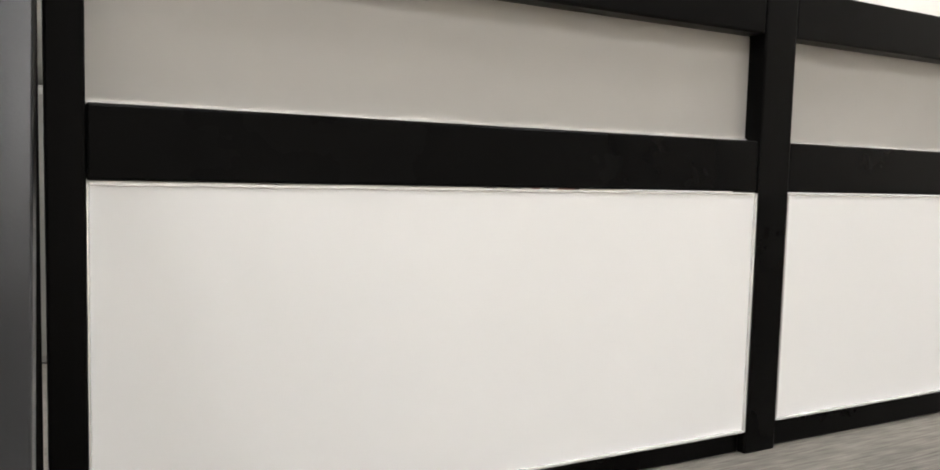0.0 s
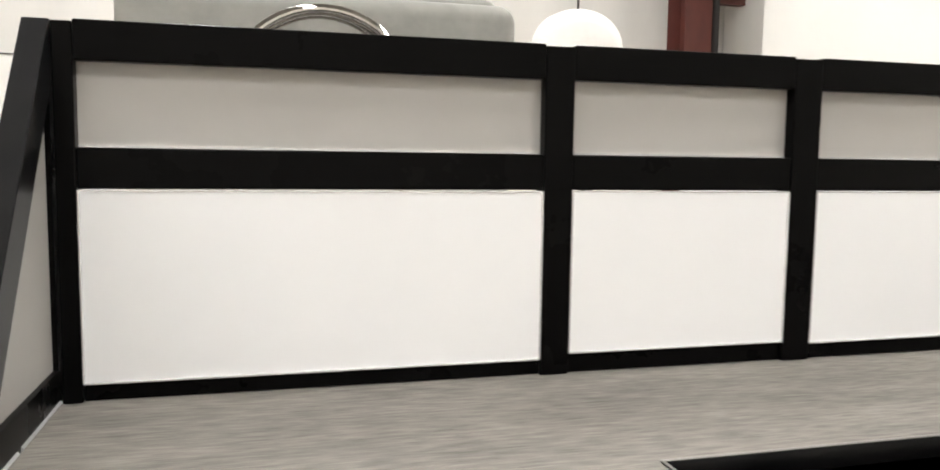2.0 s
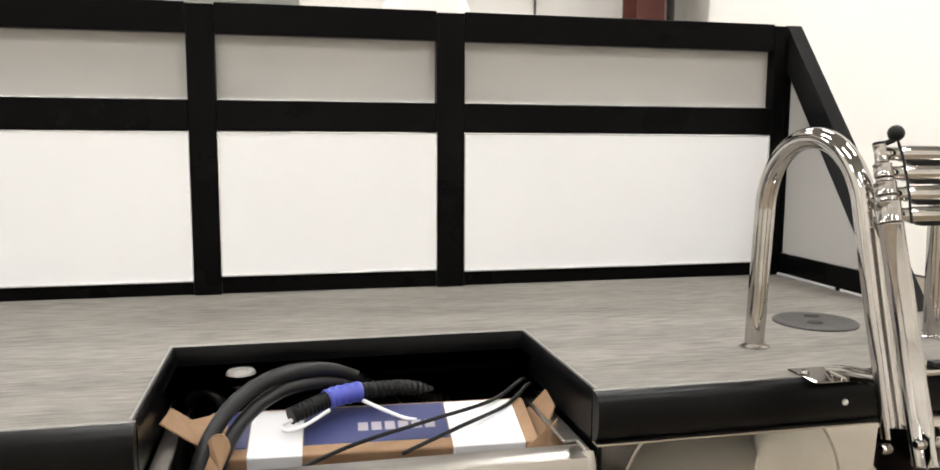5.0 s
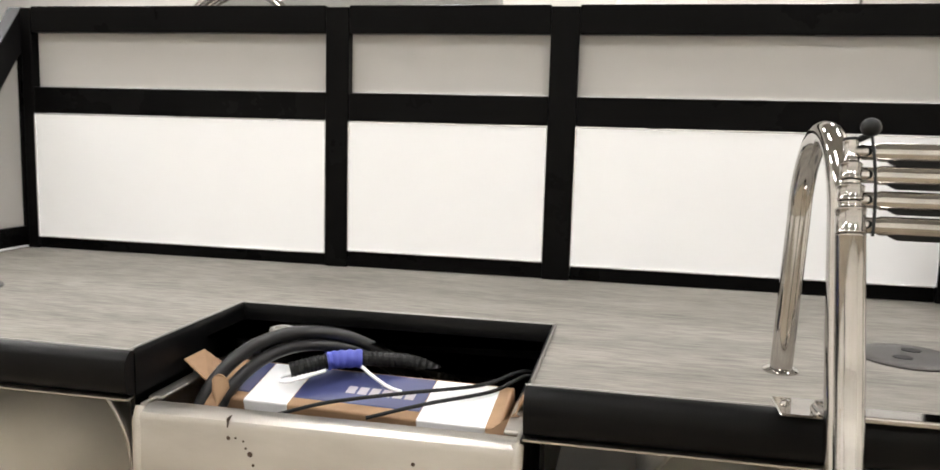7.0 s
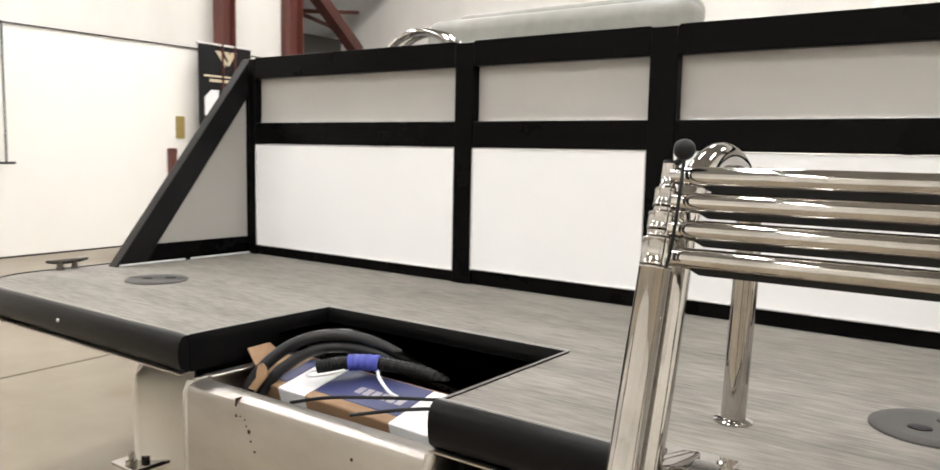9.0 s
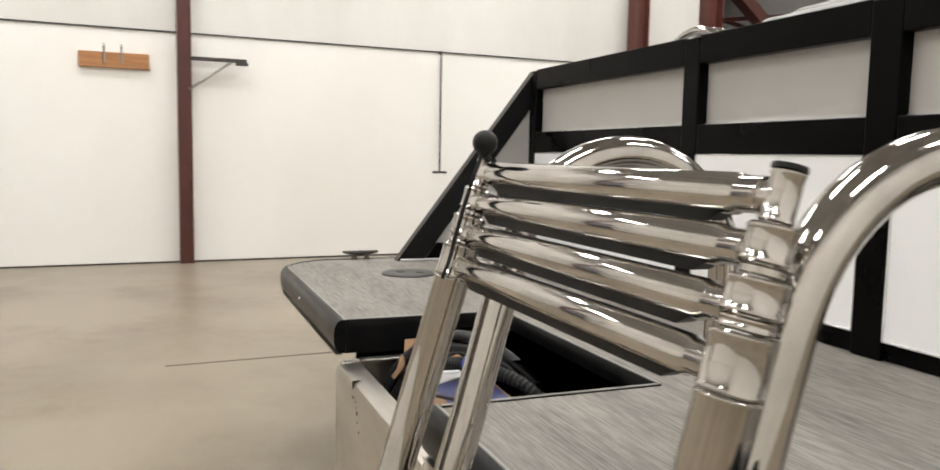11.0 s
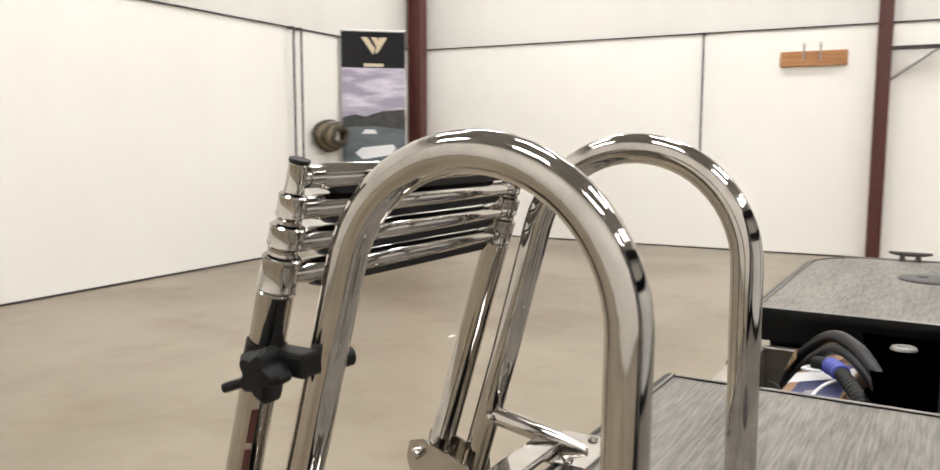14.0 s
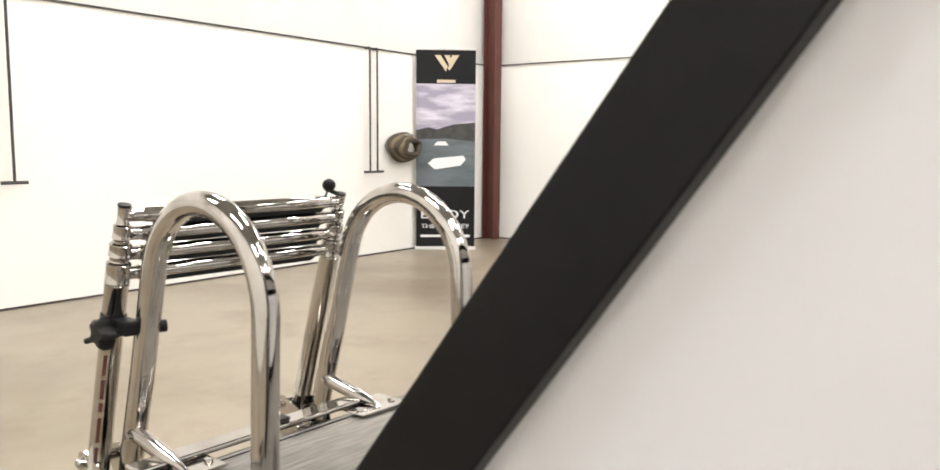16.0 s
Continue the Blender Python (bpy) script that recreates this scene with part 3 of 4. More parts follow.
def wing(side):
    """The raked side panel that closes the fence; side -1 port, +1 starboard."""
    def P(x, y, z):
        return (MID + side * (x - MID), y, z) if side > 0 else (2 * MID - x, y, z)

    x0, x1 = 2.408, 2.451  # inner face at the fence and outer face
    dx = 0.008              # splay towards the stern

    def on(y, z, out):
        return P((x1 if out else x0) + dx * (-y / 0.45), y, z)

    def bar(quad):
        bm = rings([[on(y, z, False) for y, z in quad], [on(y, z, True) for y, z in quad]])
        bmesh.ops.bevel(bm, geom=list(bm.edges), offset=0.002, segments=2, affect="EDGES", profile=0.5)
        return bm

    def layer(quad, xa, xb):
        return rings([[P(x + dx * (max(-y, 0) / 0.45), y, z) for y, z in quad] for x in (xa, xb)])

    wg = thing("side_wing", P(2.45, -0.2, 0), "raked side wing with black frame around grey panel", "boat side panel", "side wings")
    part("raked_bar", bar([(-0.4925, 0.0), (-0.397, 0.0), (0.098, TOP), (0.014, TOP)]), SATIN_BLACK, wg, "satin black raked bar")
    part("upright", layer([(0.0, 0.0), (0.05, 0.0), (0.05, 0.60), (0.0, 0.545)], x0, x0 + 0.012), BLACK_FRAME, wg)
    part("base_rail", layer([(-0.391, 0.0), (0.0, 0.0), (0.0, 0.062), (-0.349, 0.062)], x0, x0 + 0.014), BLACK_FRAME, wg)
    part("inner_panel", layer([(-0.36, 0.05), (0.002, 0.05), (0.002, 0.565)], x0 + 0.010, x0 + 0.0135), GREY_PANEL, wg, "grey inner panel")
    skin = layer([(-0.41, -0.03), (0.0, -0.03), (0.0, 0.60), (-0.03, 0.53)], x1 - 0.024, x1 - 0.018)
    more = [[P(x, y, z) for y, z in ((0.0, -0.03), (2.2, -0.03), (2.2, 0.64), (0.06, 0.64), (0.0, 0.60))] for x in (x1 - 0.024, x1 - 0.018)]
    rings(more, bm=skin)
    bmesh.ops.remove_doubles(skin, verts=skin.verts, dist=0.0005)
    part("outer_skin", skin, SKIN, wg, "pale outer skin", smooth=True)
    part("side_rail", layer([(0.074, 0.640), (2.2, 0.640), (2.2, TOP), (0.100, TOP)], x0, x1), BLACK_FRAME, wg)
    for ya, yb in ((-0.48, -0.255), (-0.235, 0.0)):
        part("bright_bead", tube([on(ya, 0.004, False), on(yb, 0.004, False)], 0.004, 8), BRIGHT_EDGE, wg)
    return wg


wing(-1)
wing(1)

# ---- the boarding ladder ----
ladder = thing("boarding_ladder", (2.11, -0.9, 0), "polished stainless telescoping ladder folded between two arched handrails", "boarding ladder")


def arch_line(x, foot):
    cy, cz, r = -0.812, 0.248, 0.1275
    pts = [(x + foot, cy + r, 0.0), (x + 0.55 * foot, cy + r, 0.12)]
    for k in range(25):
        a = radians(165.4 * k / 24)
        pts.append((x, cy + r * math.cos(a), cz + r * math.sin(a)))
    return pts + [(x, -0.978, 0.12), (x, -1.026, -0.045)]


def leg_y(z, slope=0.298):
    return -0.963 - slope * (0.363 - z)


GRIP = material("black_grip", (0.004, 0.004, 0.004), 0.5, spec=0.25)
for x, foot in ((1.914, -0.009), (2.278, 0.007)):
    part("arched_handrail", tube(arch_line(x, foot), 0.0172, 28), CHROME, ladder, smooth=True)
    part("foot_flange", turned([(0.0, 0.0), (0.027, 0.0), (0.027, 0.003), (0.019, 0.007), (0.0, 0.007)], (x + foot, -0.683, 0), seg=32), CHROME, ladder, smooth=True)
    # hinge: two cheek plates, a pin and two stays that run forward to a deck plate
    for dx in (-0.024, 0.026):
        cheek = [(x + dx + 0.01, -1.108, -0.038), (x + dx + 0.01, -1.103, -0.016), (x + dx + 0.01, -1.083, -0.010), (x + dx + 0.01, -1.01, -0.034), (x + dx + 0.01, -1.005, -0.092), (x + dx + 0.01, -1.05, -0.105), (x + dx + 0.01, -1.095, -0.082)]
        part("hinge_cheek", rings([cheek, [(q[0] + 0.003, q[1], q[2]) for q in cheek]]), CHROME, ladder)
    for y, z in ((-1.088, -0.028), (-1.028, -0.058)):
        part("hinge_bolt", tube([(x - 0.022, y, z), (x - 0.018, y, z), (x + 0.046, y, z), (x + 0.050, y, z)], [0.005, 0.008, 0.008, 0.005], 12), CHROME, ladder, smooth=True)
    part("stay", tube([(x + 0.004, -1.005, 0.030), (x + 0.004, -0.985, 0.029), (x + 0.005, -0.90, 0.014), (x + 0.006, -0.862, 0.009)], [0.0115, 0.0122, 0.0115, 0.004], 18), CHROME, ladder, smooth=True)
    part("stay_bolt", turned([(0.0, 0.0), (0.008, 0.0), (0.007, 0.004), (0.0, 0.005)], (x + 0.016, -0.992, 0.029), "x", 12), CHROME, ladder, smooth=True)
    part("deck_plate", box((x - 0.05, -0.918, 0.0035), (x + 0.055, -0.845, 0.0075), 0.0015, 1), CHROME, ladder)
    for dx in (-0.036, 0.04):
        part("bolt_head", turned([(0.0, 0.0), (0.007, 0.0), (0.006, 0.004), (0.0, 0.005)], (x + dx, -0.872, 0.0075), seg=10), CHROME, ladder, smooth=True)
part("cross_bar", box((1.905, -0.930, 0.0078), (2.335, -0.892, 0.0165), 0.003), CHROME, ladder, "brushed steel bar between the rails")
part("bar_stop", box((2.078, -0.918, 0.0165), (2.102, -0.897, 0.024), 0.002), GRIP, ladder, "black rubber stop")
LEGS = (1.911, 2.303)
STEPS = [(-0.06, 0.256, 0.0170), (0.256, 0.286, 0.0172), (0.286, 0.294, 0.0136), (0.294, 0.313, 0.0154), (0.313, 0.319, 0.0110), (0.319, 0.339, 0.0126), (0.339, 0.366, 0.0089)]
for x, slope, slim in ((LEGS[0], 0.298, 0.0), (LEGS[1], 0.272, 0.0006)):
    for k, (a, b, r) in enumerate(STEPS):
        lo = a + 0.0006 if k else a
        r -= slim if k < 2 else 0.5 * slim
        lips = [(lo, r - 0.0010), (lo + 0.0012, r + 0.0003), (lo + 0.0026, r + 0.0003), (lo + 0.0032, r - 0.0002), (b - 0.0032, r - 0.0002), (b - 0.0026, r + 0.0003), (b - 0.0012, r + 0.0003), (b, r - 0.0010)]
        part("leg_section", tube([(x, leg_y(h, slope), h) for h, _ in lips], [q for _, q in lips], 28), CHROME, ladder, smooth=True)
    part("end_plug", tube([(x, leg_y(0.366, slope), 0.366), (x, leg_y(0.3685, slope), 0.3685)], [0.0092, 0.0088], 20), GRIP, ladder, "black end plug")
for z in (0.268, 0.297, 0.326, 0.353):
    y = leg_y(z)
    a, b = LEGS
    part("rung", tube([(a, y, z), (a + 0.024, y, z), (a + 0.032, y, z), (b - 0.032, y, z), (b - 0.024, y, z), (b, y, z)], [0.0084, 0.0084, 0.0114, 0.0114, 0.0084, 0.0084], 24), CHROME, ladder, smooth=True)
    pad = [[(xx, y - 0.0070, z - 0.0045), (xx, y + 0.0070, z - 0.0045), (xx, y + 0.0060, z - d), (xx, y - 0.0060, z - d)] for xx, d in ((a + 0.040, 0.011), (a + 0.050, 0.0158), (b - 0.050, 0.0158), (b - 0.040, 0.011))]
    part("rung_grip", rings(pad), GRIP, ladder, "black grip pad under the rung")
    for xx, sgn in ((a, 1), (b, -1)):
        part("rung_collar", tube([(xx + sgn * 0.010, y, z), (xx + sgn * 0.026, y, z)], 0.0098, 16), CHROME, ladder, smooth=True)
part("ball_knob", turned([(0.0116 * math.sin(math.pi * k / 12) + 1e-4, -0.0116 * math.cos(math.pi * k / 12)) for k in range(13)], (1.929, -0.972, 0.382), seg=20), GRIP, ladder, "black ball knob", smooth=True)
part("knob_stem", tube([(1.914, leg_y(0.365), 0.365), (1.928, -0.971, 0.373)], 0.004, 10), GRIP, ladder)
part("retaining_cord", tube(smooth_line([(1.930, -0.974, 0.374), (1.932, -0.984, 0.350), (1.933, -0.997, 0.31), (1.932, -1.006, 0.275), (1.930, -1.012, 0.258)], 5), 0.0020, 8), GRIP, ladder, "black retaining cord", smooth=True)
# printed red strip on the lower leg
LABEL_RED = material("red_print", (0.085, 0.024, 0.022), 0.35)
for z0, z1 in ((0.118, 0.150), (0.082, 0.112), (0.062, 0.076), (0.012, 0.052), (-0.020, 0.004)):
    strip = []
    for z in (z0, z1):
        arc = [(radians(a), k) for k in (0.0168, 0.0158) for a in ((34, 44, 54) if k > 0.016 else (54, 44, 34))]
        strip.append([(2.303 + k * math.cos(a), leg_y(z, 0.272) + k * math.sin(a), z) for a, k in arc])
    part("label_print", rings(strip), LABEL_RED, ladder, "red printed warning strip")
# locking clamp: split collar, star knob and a pin through the handrail
sy = leg_y(0.200, 0.272)
part("clamp_collar", tube([(2.303, leg_y(0.181, 0.272), 0.181), (2.303, leg_y(0.209, 0.272), 0.209)], 0.0180, 24), GRIP, ladder, "black plastic clamp collar", smooth=True)
part("clamp_collar", box((2.288, sy + 0.006, 0.185), (2.316, sy + 0.056, 0.206), 0.004), GRIP, ladder, "black plastic clamp collar")
star = []
for j in range(40):
    a = 2 * math.pi * j / 40
    r = 0.0205 + 0.0042 * math.cos(5 * a)
    star.append((r * math.cos(a), r * math.sin(a)))
part("star_knob", rings([[(2.317 + h, sy + 0.024 + f * p, 0.190 + f * q) for p, q in star] for h, f in ((0, 0.8), (0.004, 1.0), (0.018, 1.0), (0.024, 0.75))]), GRIP, ladder, "black star-shaped locking knob", smooth=True)
part("lock_pin", tube([(2.262, sy + 0.052, 0.192), (2.335, sy + 0.030, 0.194)], 0.004, 10), CHROME, ladder, smooth=True)
part("pin_head", tube([(2.253, sy + 0.054, 0.192), (2.262, sy + 0.052, 0.192)], 0.009, 12), GRIP, ladder, smooth=True)
part("release_lever", tube([(2.328, sy + 0.008, 0.182), (2.334, sy - 0.018, 0.172)], 0.0045, 8), GRIP, ladder, smooth=True)

# ---- motor pod, seen in the cutout and below the trim ----
pod = thing("motor_pod", (1.2, -0.87, -0.09), "welded aluminium motor pod with drilled aft plate", "motor pod")
rim = [(-0.897, -0.60), (-0.897, -0.102), (-0.893, -0.092), (-0.884, -0.0875), (-0.862, -0.0865), (-0.848, -0.088), (-0.846, -0.11), (-0.855, -0.60)]
part("aft_plate", rings([[(x, y, z) for y, z in rim] for x in (0.910, 1.509)]), ALUMINIUM, pod, smooth=True)
for x in (0.904, 1.513):
    part("corner_weld", tube([(x, -0.89, -0.60), (x, -0.89, -0.105), (x, -0.88, -0.088)], 0.010, 12), ALUMINIUM, pod, smooth=True)
    part("side_plate", box((x - 0.004, -0.88, -0.60), (x + 0.004, -0.50, -0.082), 0.002, 1), ALUMINIUM, pod)
for xa, xb in ((0.893, 0.920), (1.487, 1.514)):
    part("side_flange", box((xa, -0.846, -0.0885), (xb, -0.505, -0.0815), 0.002, 1), ALUMINIUM, pod)
for x, z, r in ((1.063, -0.118, 0.005), (1.36, -0.128, 0.005), (1.092, -0.132, 0.0035), (1.099, -0.141, 0.007), (1.104, -0.158, 0.004), (1.075, -0.117, 0.003), (1.088, -0.121, 0.003), (1.115, -0.175, 0.004)):
    part("rust_mark", turned([(0.0001, 0.0), (0.68 * r, 0.0), (0.5 * r, -0.0010), (0.0001, -0.0010)], (x, -0.897, z), "y", 9), RUST, pod)
part("weld_mark", box((1.0605, -0.898, -0.102), (1.0625, -0.882, -0.0855), 0.001, 1), RUST, pod)

# ---- below the deck ----
under = thing("deck_underside", (MID, 0.2, -0.08), "dark plywood underside of the deck with a bright lip", "deck underside")
part("board", prism([(x * 0.985 + MID * 0.015, y * 0.985) for x, y in port_side[1:]] + [(CUT_L - 0.03, -0.86), (CUT_L - 0.03, 1.5), (CUT_R + 0.03, 1.5), (CUT_R + 0.03, -0.86)] + [(x * 0.985 + MID * 0.015, y * 0.985) for x, y in star_side[:-1]], -0.066, -0.0305), BLACK_RUBBER, under)
for run in (port_run, star_run):
    part("lip", edging(run, [(0.004, -0.0725), (0.022, -0.0725), (0.022, -0.0755), (0.004, -0.0755)]), ALUMINIUM, under, "bright aluminium lip")
for y in (-0.45, 0.1, 0.7):
    part("cross_member", box((-0.05, y - 0.04, -0.115), (0.85, y + 0.04, -0.066)), BLACK_RUBBER, under)
    part("cross_member", box((1.55, y - 0.04, -0.115), (2.40, y + 0.04, -0.066)), BLACK_RUBBER, under)


def pontoon(cx, crease):
    cz, r = -0.355, 0.245
    p = thing("pontoon", (cx, -0.3, FLOOR), "dull aluminium pontoon tube with a wedge-shaped tail", "pontoon", "pontoons")
    n = 48

    def ring(y, k, x):
        return [(cx + (x - cx) * k + r * (1 - k) * math.cos(2 * math.pi * j / n), y, cz + (r + ((0.178 if math.sin(2 * math.pi * j / n) > 0 else 0.215) - r) * k) * math.sin(2 * math.pi * j / n)) for j in range(n)]

    part("tube", rings([ring(1.8, 0, cx), ring(-0.57, 0, cx)]), ALUMINIUM, p, smooth=True)
    part("tail_cone", rings([ring(-0.5715, 0, cx), ring(-0.60, 0.10, crease), ring(-0.66, 0.42, crease), ring(-0.72, 0.76, crease), ring(-0.755, 0.97, crease)]), PALE_ALUMINIUM, p, smooth=True)
    part("seam_bead", tube([(cx + (r + 0.002) * math.cos(2 * math.pi * j / n), -0.57, cz + (r + 0.002) * math.sin(2 * math.pi * j / n)) for j in range(n + 1)], 0.005, 8), ALUMINIUM, p, smooth=True)
    part("tail_tab", box((crease - 0.045, -0.80, -0.400), (crease + 0.055, -0.68, -0.390), 0.002, 1), CHROME, p)
    for dy in (-0.74, -0.78):
        part("tab_bolt", turned([(0.0, 0.0), (0.014, 0.0), (0.014, 0.012), (0.007, 0.013), (0.007, 0.03), (0.0, 0.03)], (crease + 0.01, dy, -0.390), seg=8), CHROME, p)


PALE_ALUMINIUM = material("satin_aluminium", (0.74, 0.70, 0.62), 0.5, 0.35, grain=((0.66, 0.62, 0.54), (4, 4, 4), 0.35, 0.7), bump=0.05, bump_scale=40)
pontoon(0.425, 0.495)
pontoon(2 * MID - 0.425, 2 * MID - 0.495)

# ---- in the motor well ----
well = thing("motor_well", (1.2, -0.6, -0.25), "black lined well below the deck cutout", "motor well")
part("floor_tray", box((CUT_L - 0.004, -0.845, -0.25), (CUT_R + 0.004, CUT_Y + 0.05, -0.235)), BLACK_RUBBER, well)
part("front_wall", box((CUT_L - 0.004, CUT_Y + 0.004, -0.235), (CUT_R + 0.004, CUT_Y + 0.016, -0.031)), BLACK_TRIM, well)
for x in (CUT_L - 0.02, CUT_R + 0.012):
    part("side_wall", box((x, -0.845, -0.235), (x + 0.008, CUT_Y + 0.003, -0.0735)), BLACK_TRIM, well)
SCREW = [(0.0, 0.0), (0.0055, 0.0), (0.005, -0.002), (0.0, -0.003)]
for x, y, z in ((1.211, CUT_Y - 0.0105, -0.038), (0.42, AFT - 0.026, -0.03), (1.93, AFT - 0.026, -0.034)):
    part("screw_head", turned(SCREW, (x, y, z), "y", 12), BRIGHT_EDGE, boat_deck, "bright screw head", smooth=True)


def tilt(bm, pivot, deg, turn=0.0):
    m = Matrix.Translation(pivot) @ Euler((radians(deg), 0, radians(turn))).to_matrix().to_4x4() @ Matrix.Translation([-c for c in pivot])
    bmesh.ops.transform(bm, matrix=m, verts=bm.verts)
    return bm


PIV = (1.2, -0.70, -0.12)
carton = thing("cardboard_carton", (1.2, -0.70, -0.235), "long brown cardboard carton with navy and white print, torn flaps", "carton")
part("body", tilt(box((0.955, -0.765, -0.19), (1.475, -0.635, -0.088), 0.004), PIV, 14, -3), CARD, carton)
for x0, x1, mat, nm in ((0.985, 1.022, PRINT_BLUE, "navy_band"), (1.022, 1.105, PRINT_WHITE, "white_band"), (1.105, 1.335, PRINT_BLUE, "navy_band"), (1.335, 1.452, PRINT_WHITE, "white_band")):
    fore = -0.742 if nm == "navy_band" else -0.7662
    part(nm, tilt(box((x0, fore, -0.165), (x1, -0.640, -0.0868), 0.003), PIV, 14, -3), mat, carton)
for k in range(6):
    x0 = 1.19 + 0.0215 * k
    part("lettering_bar", tilt(box((x0, -0.712, -0.0868), (x0 + 0.016, -0.690, -0.0860)), PIV, 14, -3), LILAC_GREY, carton)
for pts in ([(0.955, -0.76, -0.085), (0.955, -0.66, -0.095), (0.905, -0.69, -0.045), (0.895, -0.74, -0.050)], [(0.955, -0.77, -0.10), (0.93, -0.70, -0.062), (0.975, -0.66, -0.066), (0.985, -0.72, -0.088)], [(1.475, -0.77, -0.115), (1.475, -0.66, -0.105), (1.512, -0.68, -0.055), (1.505, -0.75, -0.060)], [(1.44, -0.79, -0.115), (1.48, -0.79, -0.115), (1.50, -0.78, -0.07), (1.485, -0.78, -0.085)]):
    part("flap", slab(pts, 0.003), CARD, carton, "torn cardboard flap")
for cx, cy, cz, wide, tall, lean in ((0.965, -0.790, -0.112, 0.020, 0.052, 0.016), (1.488, -0.800, -0.125, 0.018, 0.046, 0.008)):
    lobe = [(cx - wide, cy, cz), (cx + wide, cy, cz)] + [(cx + lean + 0.85 * wide * math.cos(math.pi * k / 10), cy + 0.018, cz + 0.55 * tall + 0.45 * tall * math.sin(math.pi * k / 10)) for k in range(11)]
    part("flap", rings([lobe, [(x, y + 0.003, z) for x, y, z in lobe]]), CARD, carton, "curled cardboard flap")

HOSE = material("grey_black_hose", (0.009, 0.009, 0.010), 0.40, bump=0.1, bump_scale=80, spec=0.35)
for k, pts in enumerate(([(0.945, -0.80, -0.17), (0.955, -0.775, -0.10), (0.985, -0.735, -0.048), (1.03, -0.70, -0.016), (1.09, -0.665, -0.004), (1.16, -0.62, -0.020), (1.24, -0.57, -0.075), (1.29, -0.535, -0.15), (1.30, -0.52, -0.23)],
                         [(0.965, -0.79, -0.17), (0.985, -0.755, -0.10), (1.02, -0.715, -0.055), (1.07, -0.68, -0.030), (1.13, -0.645, -0.030), (1.19, -0.605, -0.055), (1.25, -0.56, -0.11), (1.28, -0.535, -0.22)])):
    whole("hose", tube(smooth_line(pts, 7), 0.0125 - 0.001 * k, 14), HOSE, "thick dark grey rubber hose curving over the carton", "hose", smooth=True, group="hoses")
whole("hose", tube(smooth_line([(0.93, -0.55, -0.22), (0.915, -0.57, -0.09), (0.935, -0.60, -0.045), (0.97, -0.62, -0.055), (0.985, -0.60, -0.12), (0.98, -0.58, -0.22)], 7), 0.008, 12), HOSE, "thin black hose looped in the motor well", "hose", smooth=True, group="hoses")
loom = thing("cable_loom", (1.2, -0.66, -0.06), "ribbed black cable loom bound with blue tape", "cable loom")
lp = smooth_line([(1.085, -0.715, -0.060), (1.13, -0.69, -0.050), (1.17, -0.668, -0.046), (1.23, -0.645, -0.048), (1.30, -0.615, -0.062), (1.36, -0.585, -0.11), (1.39, -0.57, -0.19)], 14)
part("conduit", tube(lp, [0.0125 if k % 2 else 0.0143 for k in range(len(lp))], 14), GRIP, loom)
tape = [p for p in lp if 1.140 < p.x < 1.200]
part("tape", tube(tape, [0.0165 + 0.0012 * math.sin(1.7 * k) for k in range(len(tape))], 16), TAPE_BLUE, loom, "blue adhesive tape", smooth=True)
for pts in ([(1.20, -0.665, -0.058), (1.225, -0.685, -0.066), (1.262, -0.70, -0.080), (1.285, -0.70, -0.086)], [(1.145, -0.700, -0.060), (1.105, -0.735, -0.070), (1.078, -0.738, -0.074), (1.073, -0.722, -0.070), (1.10, -0.712, -0.064)]):
    whole("white_wire", tube(smooth_line(pts, 6), 0.0032, 8), PRINT_WHITE, "thin white insulated wire loop beside blue tape", "wire", smooth=True, group="wires")
for pts in ([(1.10, -0.80, -0.110), (1.18, -0.775, -0.090), (1.30, -0.735, -0.076), (1.42, -0.675, -0.070), (1.49, -0.62, -0.055), (1.515, -0.56, -0.10)], [(1.25, -0.79, -0.105), (1.34, -0.755, -0.085), (1.44, -0.69, -0.075), (1.50, -0.63, -0.06), (1.516, -0.58, -0.12)]):
    whole("black_cable", tube(smooth_line(pts, 7), 0.0034, 8), GRIP, "thin black control cable across the carton", "cable", smooth=True, group="cables")
pump = thing("trim_pump", (1.003, -0.565, -0.235), "black cylindrical trim pump with a grey ribbed cap", "trim pump")
part("reservoir", turned([(0.0, 0.0), (0.036, 0.0), (0.038, 0.01), (0.038, 0.16), (0.032, 0.178), (0.022, 0.185), (0.0, 0.185)], (1.003, -0.565, -0.235), seg=28), BLACK_TRIM, pump, smooth=True)
part("cap", turned([(0.0, 0.185), (0.024, 0.185), (0.025, 0.190), (0.025, 0.206), (0.022, 0.210), (0.014, 0.210), (0.013, 0.207), (0.0, 0.207)], (1.003, -0.565, -0.235), seg=24), STEEL_GREY, pump, "grey ribbed cap", smooth=True)

# ---- small things on the deck ----


def deck_lid(x, y):
    d = part("deck_lid", turned([(0.0, 0.0), (0.083, 0.0), (0.083, 0.003), (0.080, 0.005), (0.060, 0.0055), (0.0, 0.0055)], (x, y, 0), seg=48), DISC_GREY, boat_deck, "round dark grey plastic lid", smooth=True)
    for k in (-1, 1):
        hole = [(x + 0.015 * k + 0.016 * math.cos(v), y + 0.006 + 0.027 * k + 0.0135 * math.sin(v)) for v in [2 * math.pi * j / 16 for j in range(16)]]
        part("finger_hole", prism(hole, 0.0050, 0.0066), GRIP, d)


deck_lid(0.243, -0.537)
deck_lid(2.138, -0.536)


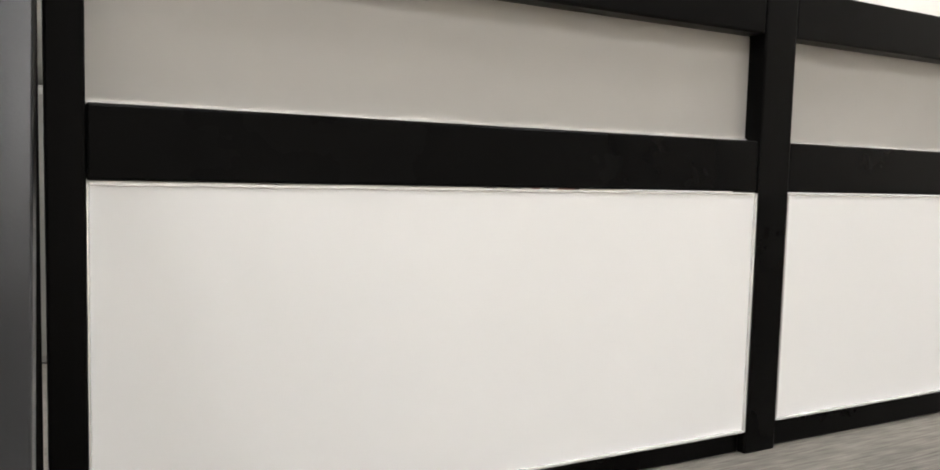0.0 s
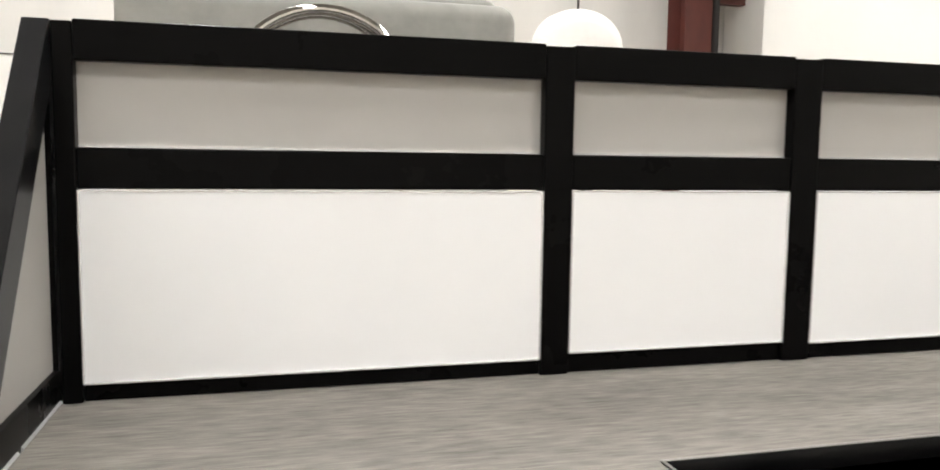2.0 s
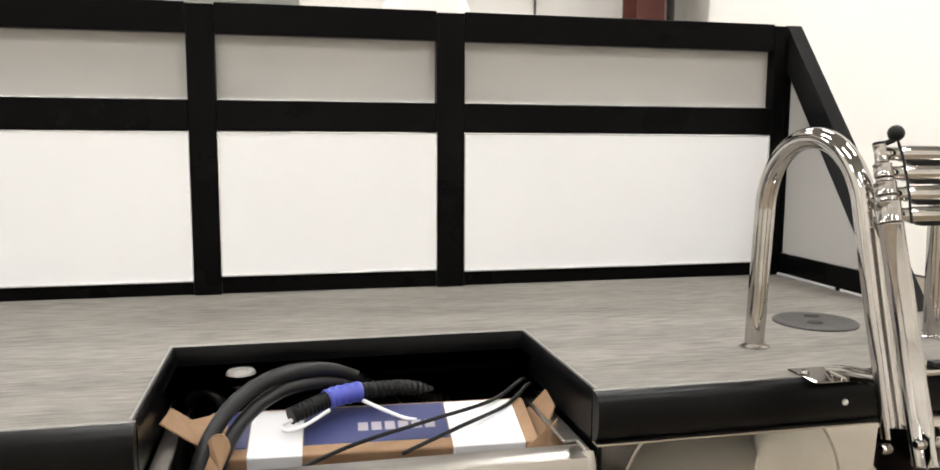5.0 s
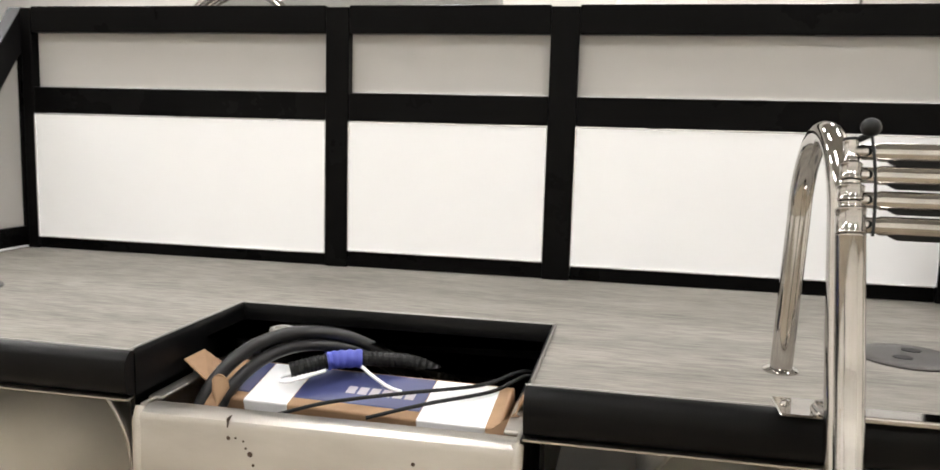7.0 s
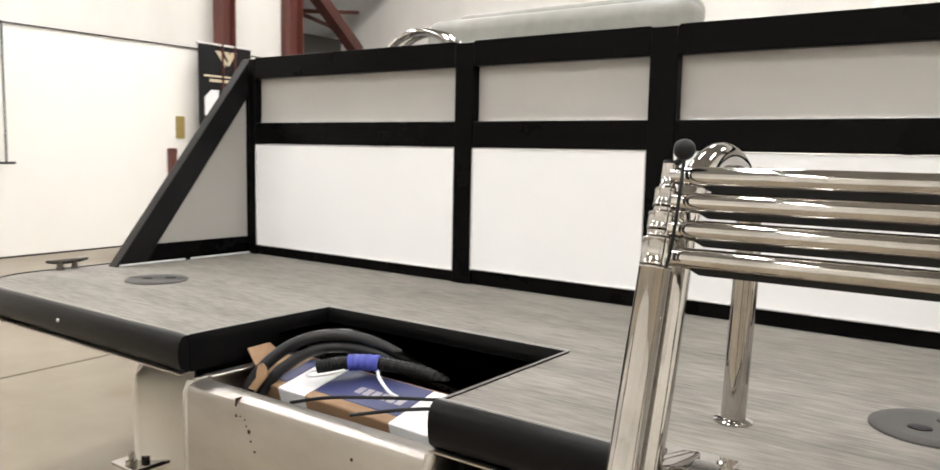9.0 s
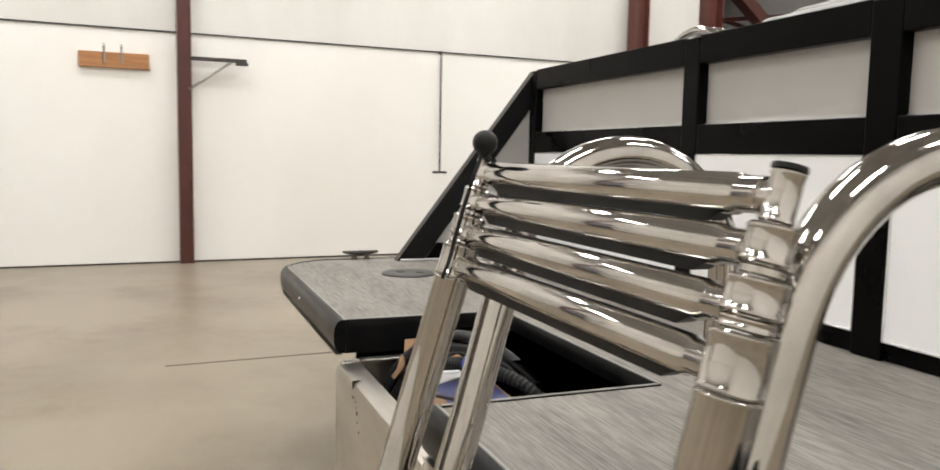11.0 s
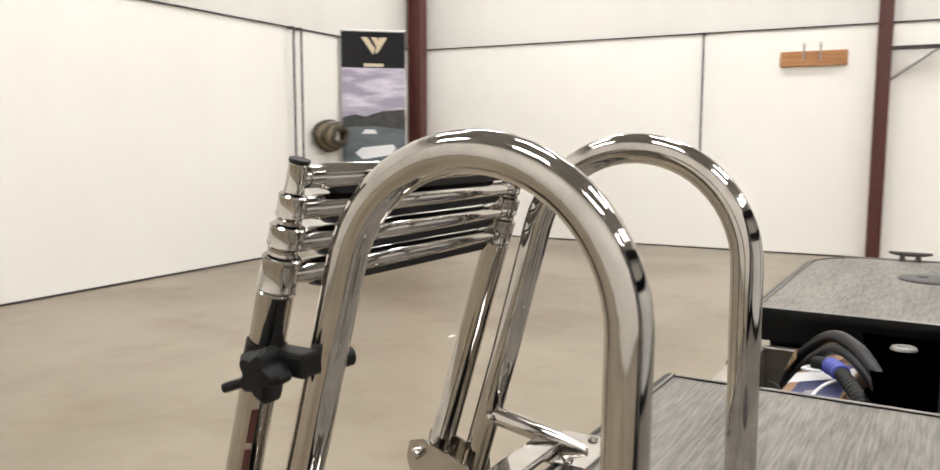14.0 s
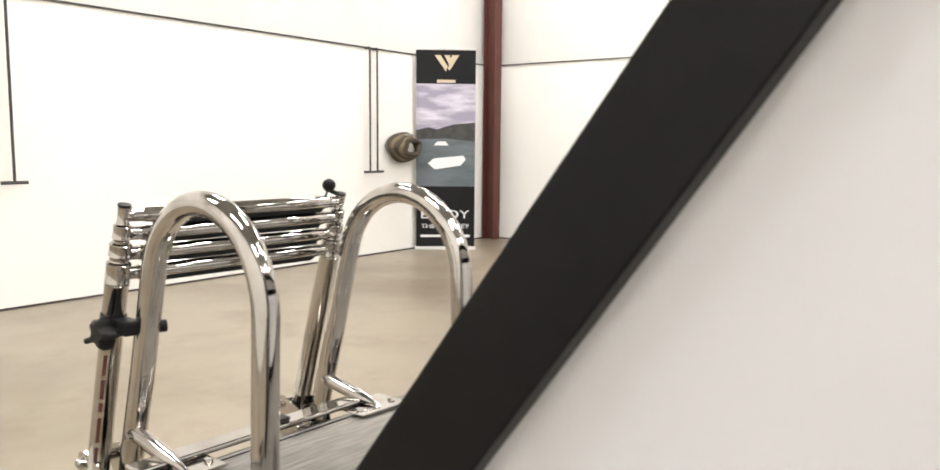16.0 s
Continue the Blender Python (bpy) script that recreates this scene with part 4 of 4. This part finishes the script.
def cleat(x, y):
    c = thing("mooring_cleat", (x, y, 0.0), "small two-horned metal mooring cleat on the deck edge", "cleat", "cleats")
    for dy in (-0.022, 0.022):
        part("foot", turned([(0.0, 0.0), (0.013, 0.0), (0.009, 0.008), (0.008, 0.022), (0.0, 0.022)], (x, y + dy, 0.002), seg=14), DARK_CAST, c, smooth=True)
    part("horn_bar", tube([(x, y - 0.062, 0.029), (x, y - 0.04, 0.026), (x, y, 0.025), (x, y + 0.04, 0.026), (x, y + 0.062, 0.029)], [0.004, 0.0065, 0.008, 0.0065, 0.004], 12), DARK_CAST, c, smooth=True)


cleat(-0.115, -0.605)
cleat(2 * MID + 0.115, -0.605)

# ---- forward of the fence ----
hoop = thing("tow_hoop", (0.455, 0.36, 0.0), "polished double grab hoop standing behind the fence", "grab hoop")
for y, r in ((0.335, 0.21), (0.385, 0.19)):
    pts = [(0.455 - r, y, 0.0), (0.455 - r, y, 0.5)] + [(0.455 - r * math.cos(math.pi * k / 20), y, 0.775 - r + r * math.sin(math.pi * k / 20)) for k in range(21)] + [(0.455 + r, y, 0.5), (0.455 + r, y, 0.0)]
    part("hoop", tube(pts, 0.013, 16), CHROME, hoop, smooth=True)
lounge = thing("sun_lounge", (0.55, 1.2, 0.0), "grey upholstered boat lounge with rounded backrest", "boat seat")
part("base", box((-0.06, 0.95, 0.0), (1.10, 1.55, 0.55), 0.02), SEAT_GREY, lounge)
part("backrest", box((-0.09, 1.0, 0.55), (1.14, 1.2, 0.945), 0.06, 5), SEAT_GREY, lounge, smooth=True)
part("headroll", box((0.02, 1.08, 0.86), (1.10, 1.30, 0.975), 0.045, 5), SEAT_GREY, lounge, smooth=True)

# white seat farther forward on the deck
SEAT_WHITE = material("white_upholstery", (0.80, 0.78, 0.74), 0.45, grain=((0.74, 0.72, 0.68), (9, 9, 9), 0.35, 0.7), bump=0.08)
helm = thing("helm_seat", (1.755, 1.86, 0), "white upholstered swivel seat on a steel pedestal", "boat seat")
part("foot", turned([(0.0, 0.0), (0.15, 0.0), (0.15, 0.008), (0.06, 0.02), (0.0, 0.02)], (1.755, 1.86, 0), seg=32), CHROME, helm, smooth=True)
part("pedestal", tube([(1.755, 1.86, 0.018), (1.755, 1.86, 0.46)], 0.036, 20), CHROME, helm, smooth=True)
part("cushion", box((1.53, 1.60, 0.455), (1.98, 2.06, 0.60), 0.05, 5), SEAT_WHITE, helm, smooth=True)
back = [(-0.20, 0.58), (0.20, 0.58)] + [(0.215 * math.cos(math.pi * k / 20), 0.93 + 0.20 * math.sin(math.pi * k / 20) ** 0.8) for k in range(21)]
shell = [[(1.757 + p * f, y, 0.80 + (q - 0.80) * f) for p, q in back] for y, f in ((1.930, 0.80), (1.942, 0.93), (1.965, 1.0), (2.035, 1.0), (2.060, 0.93), (2.070, 0.80))]
part("backrest", rings(shell), SEAT_WHITE, helm, smooth=True)
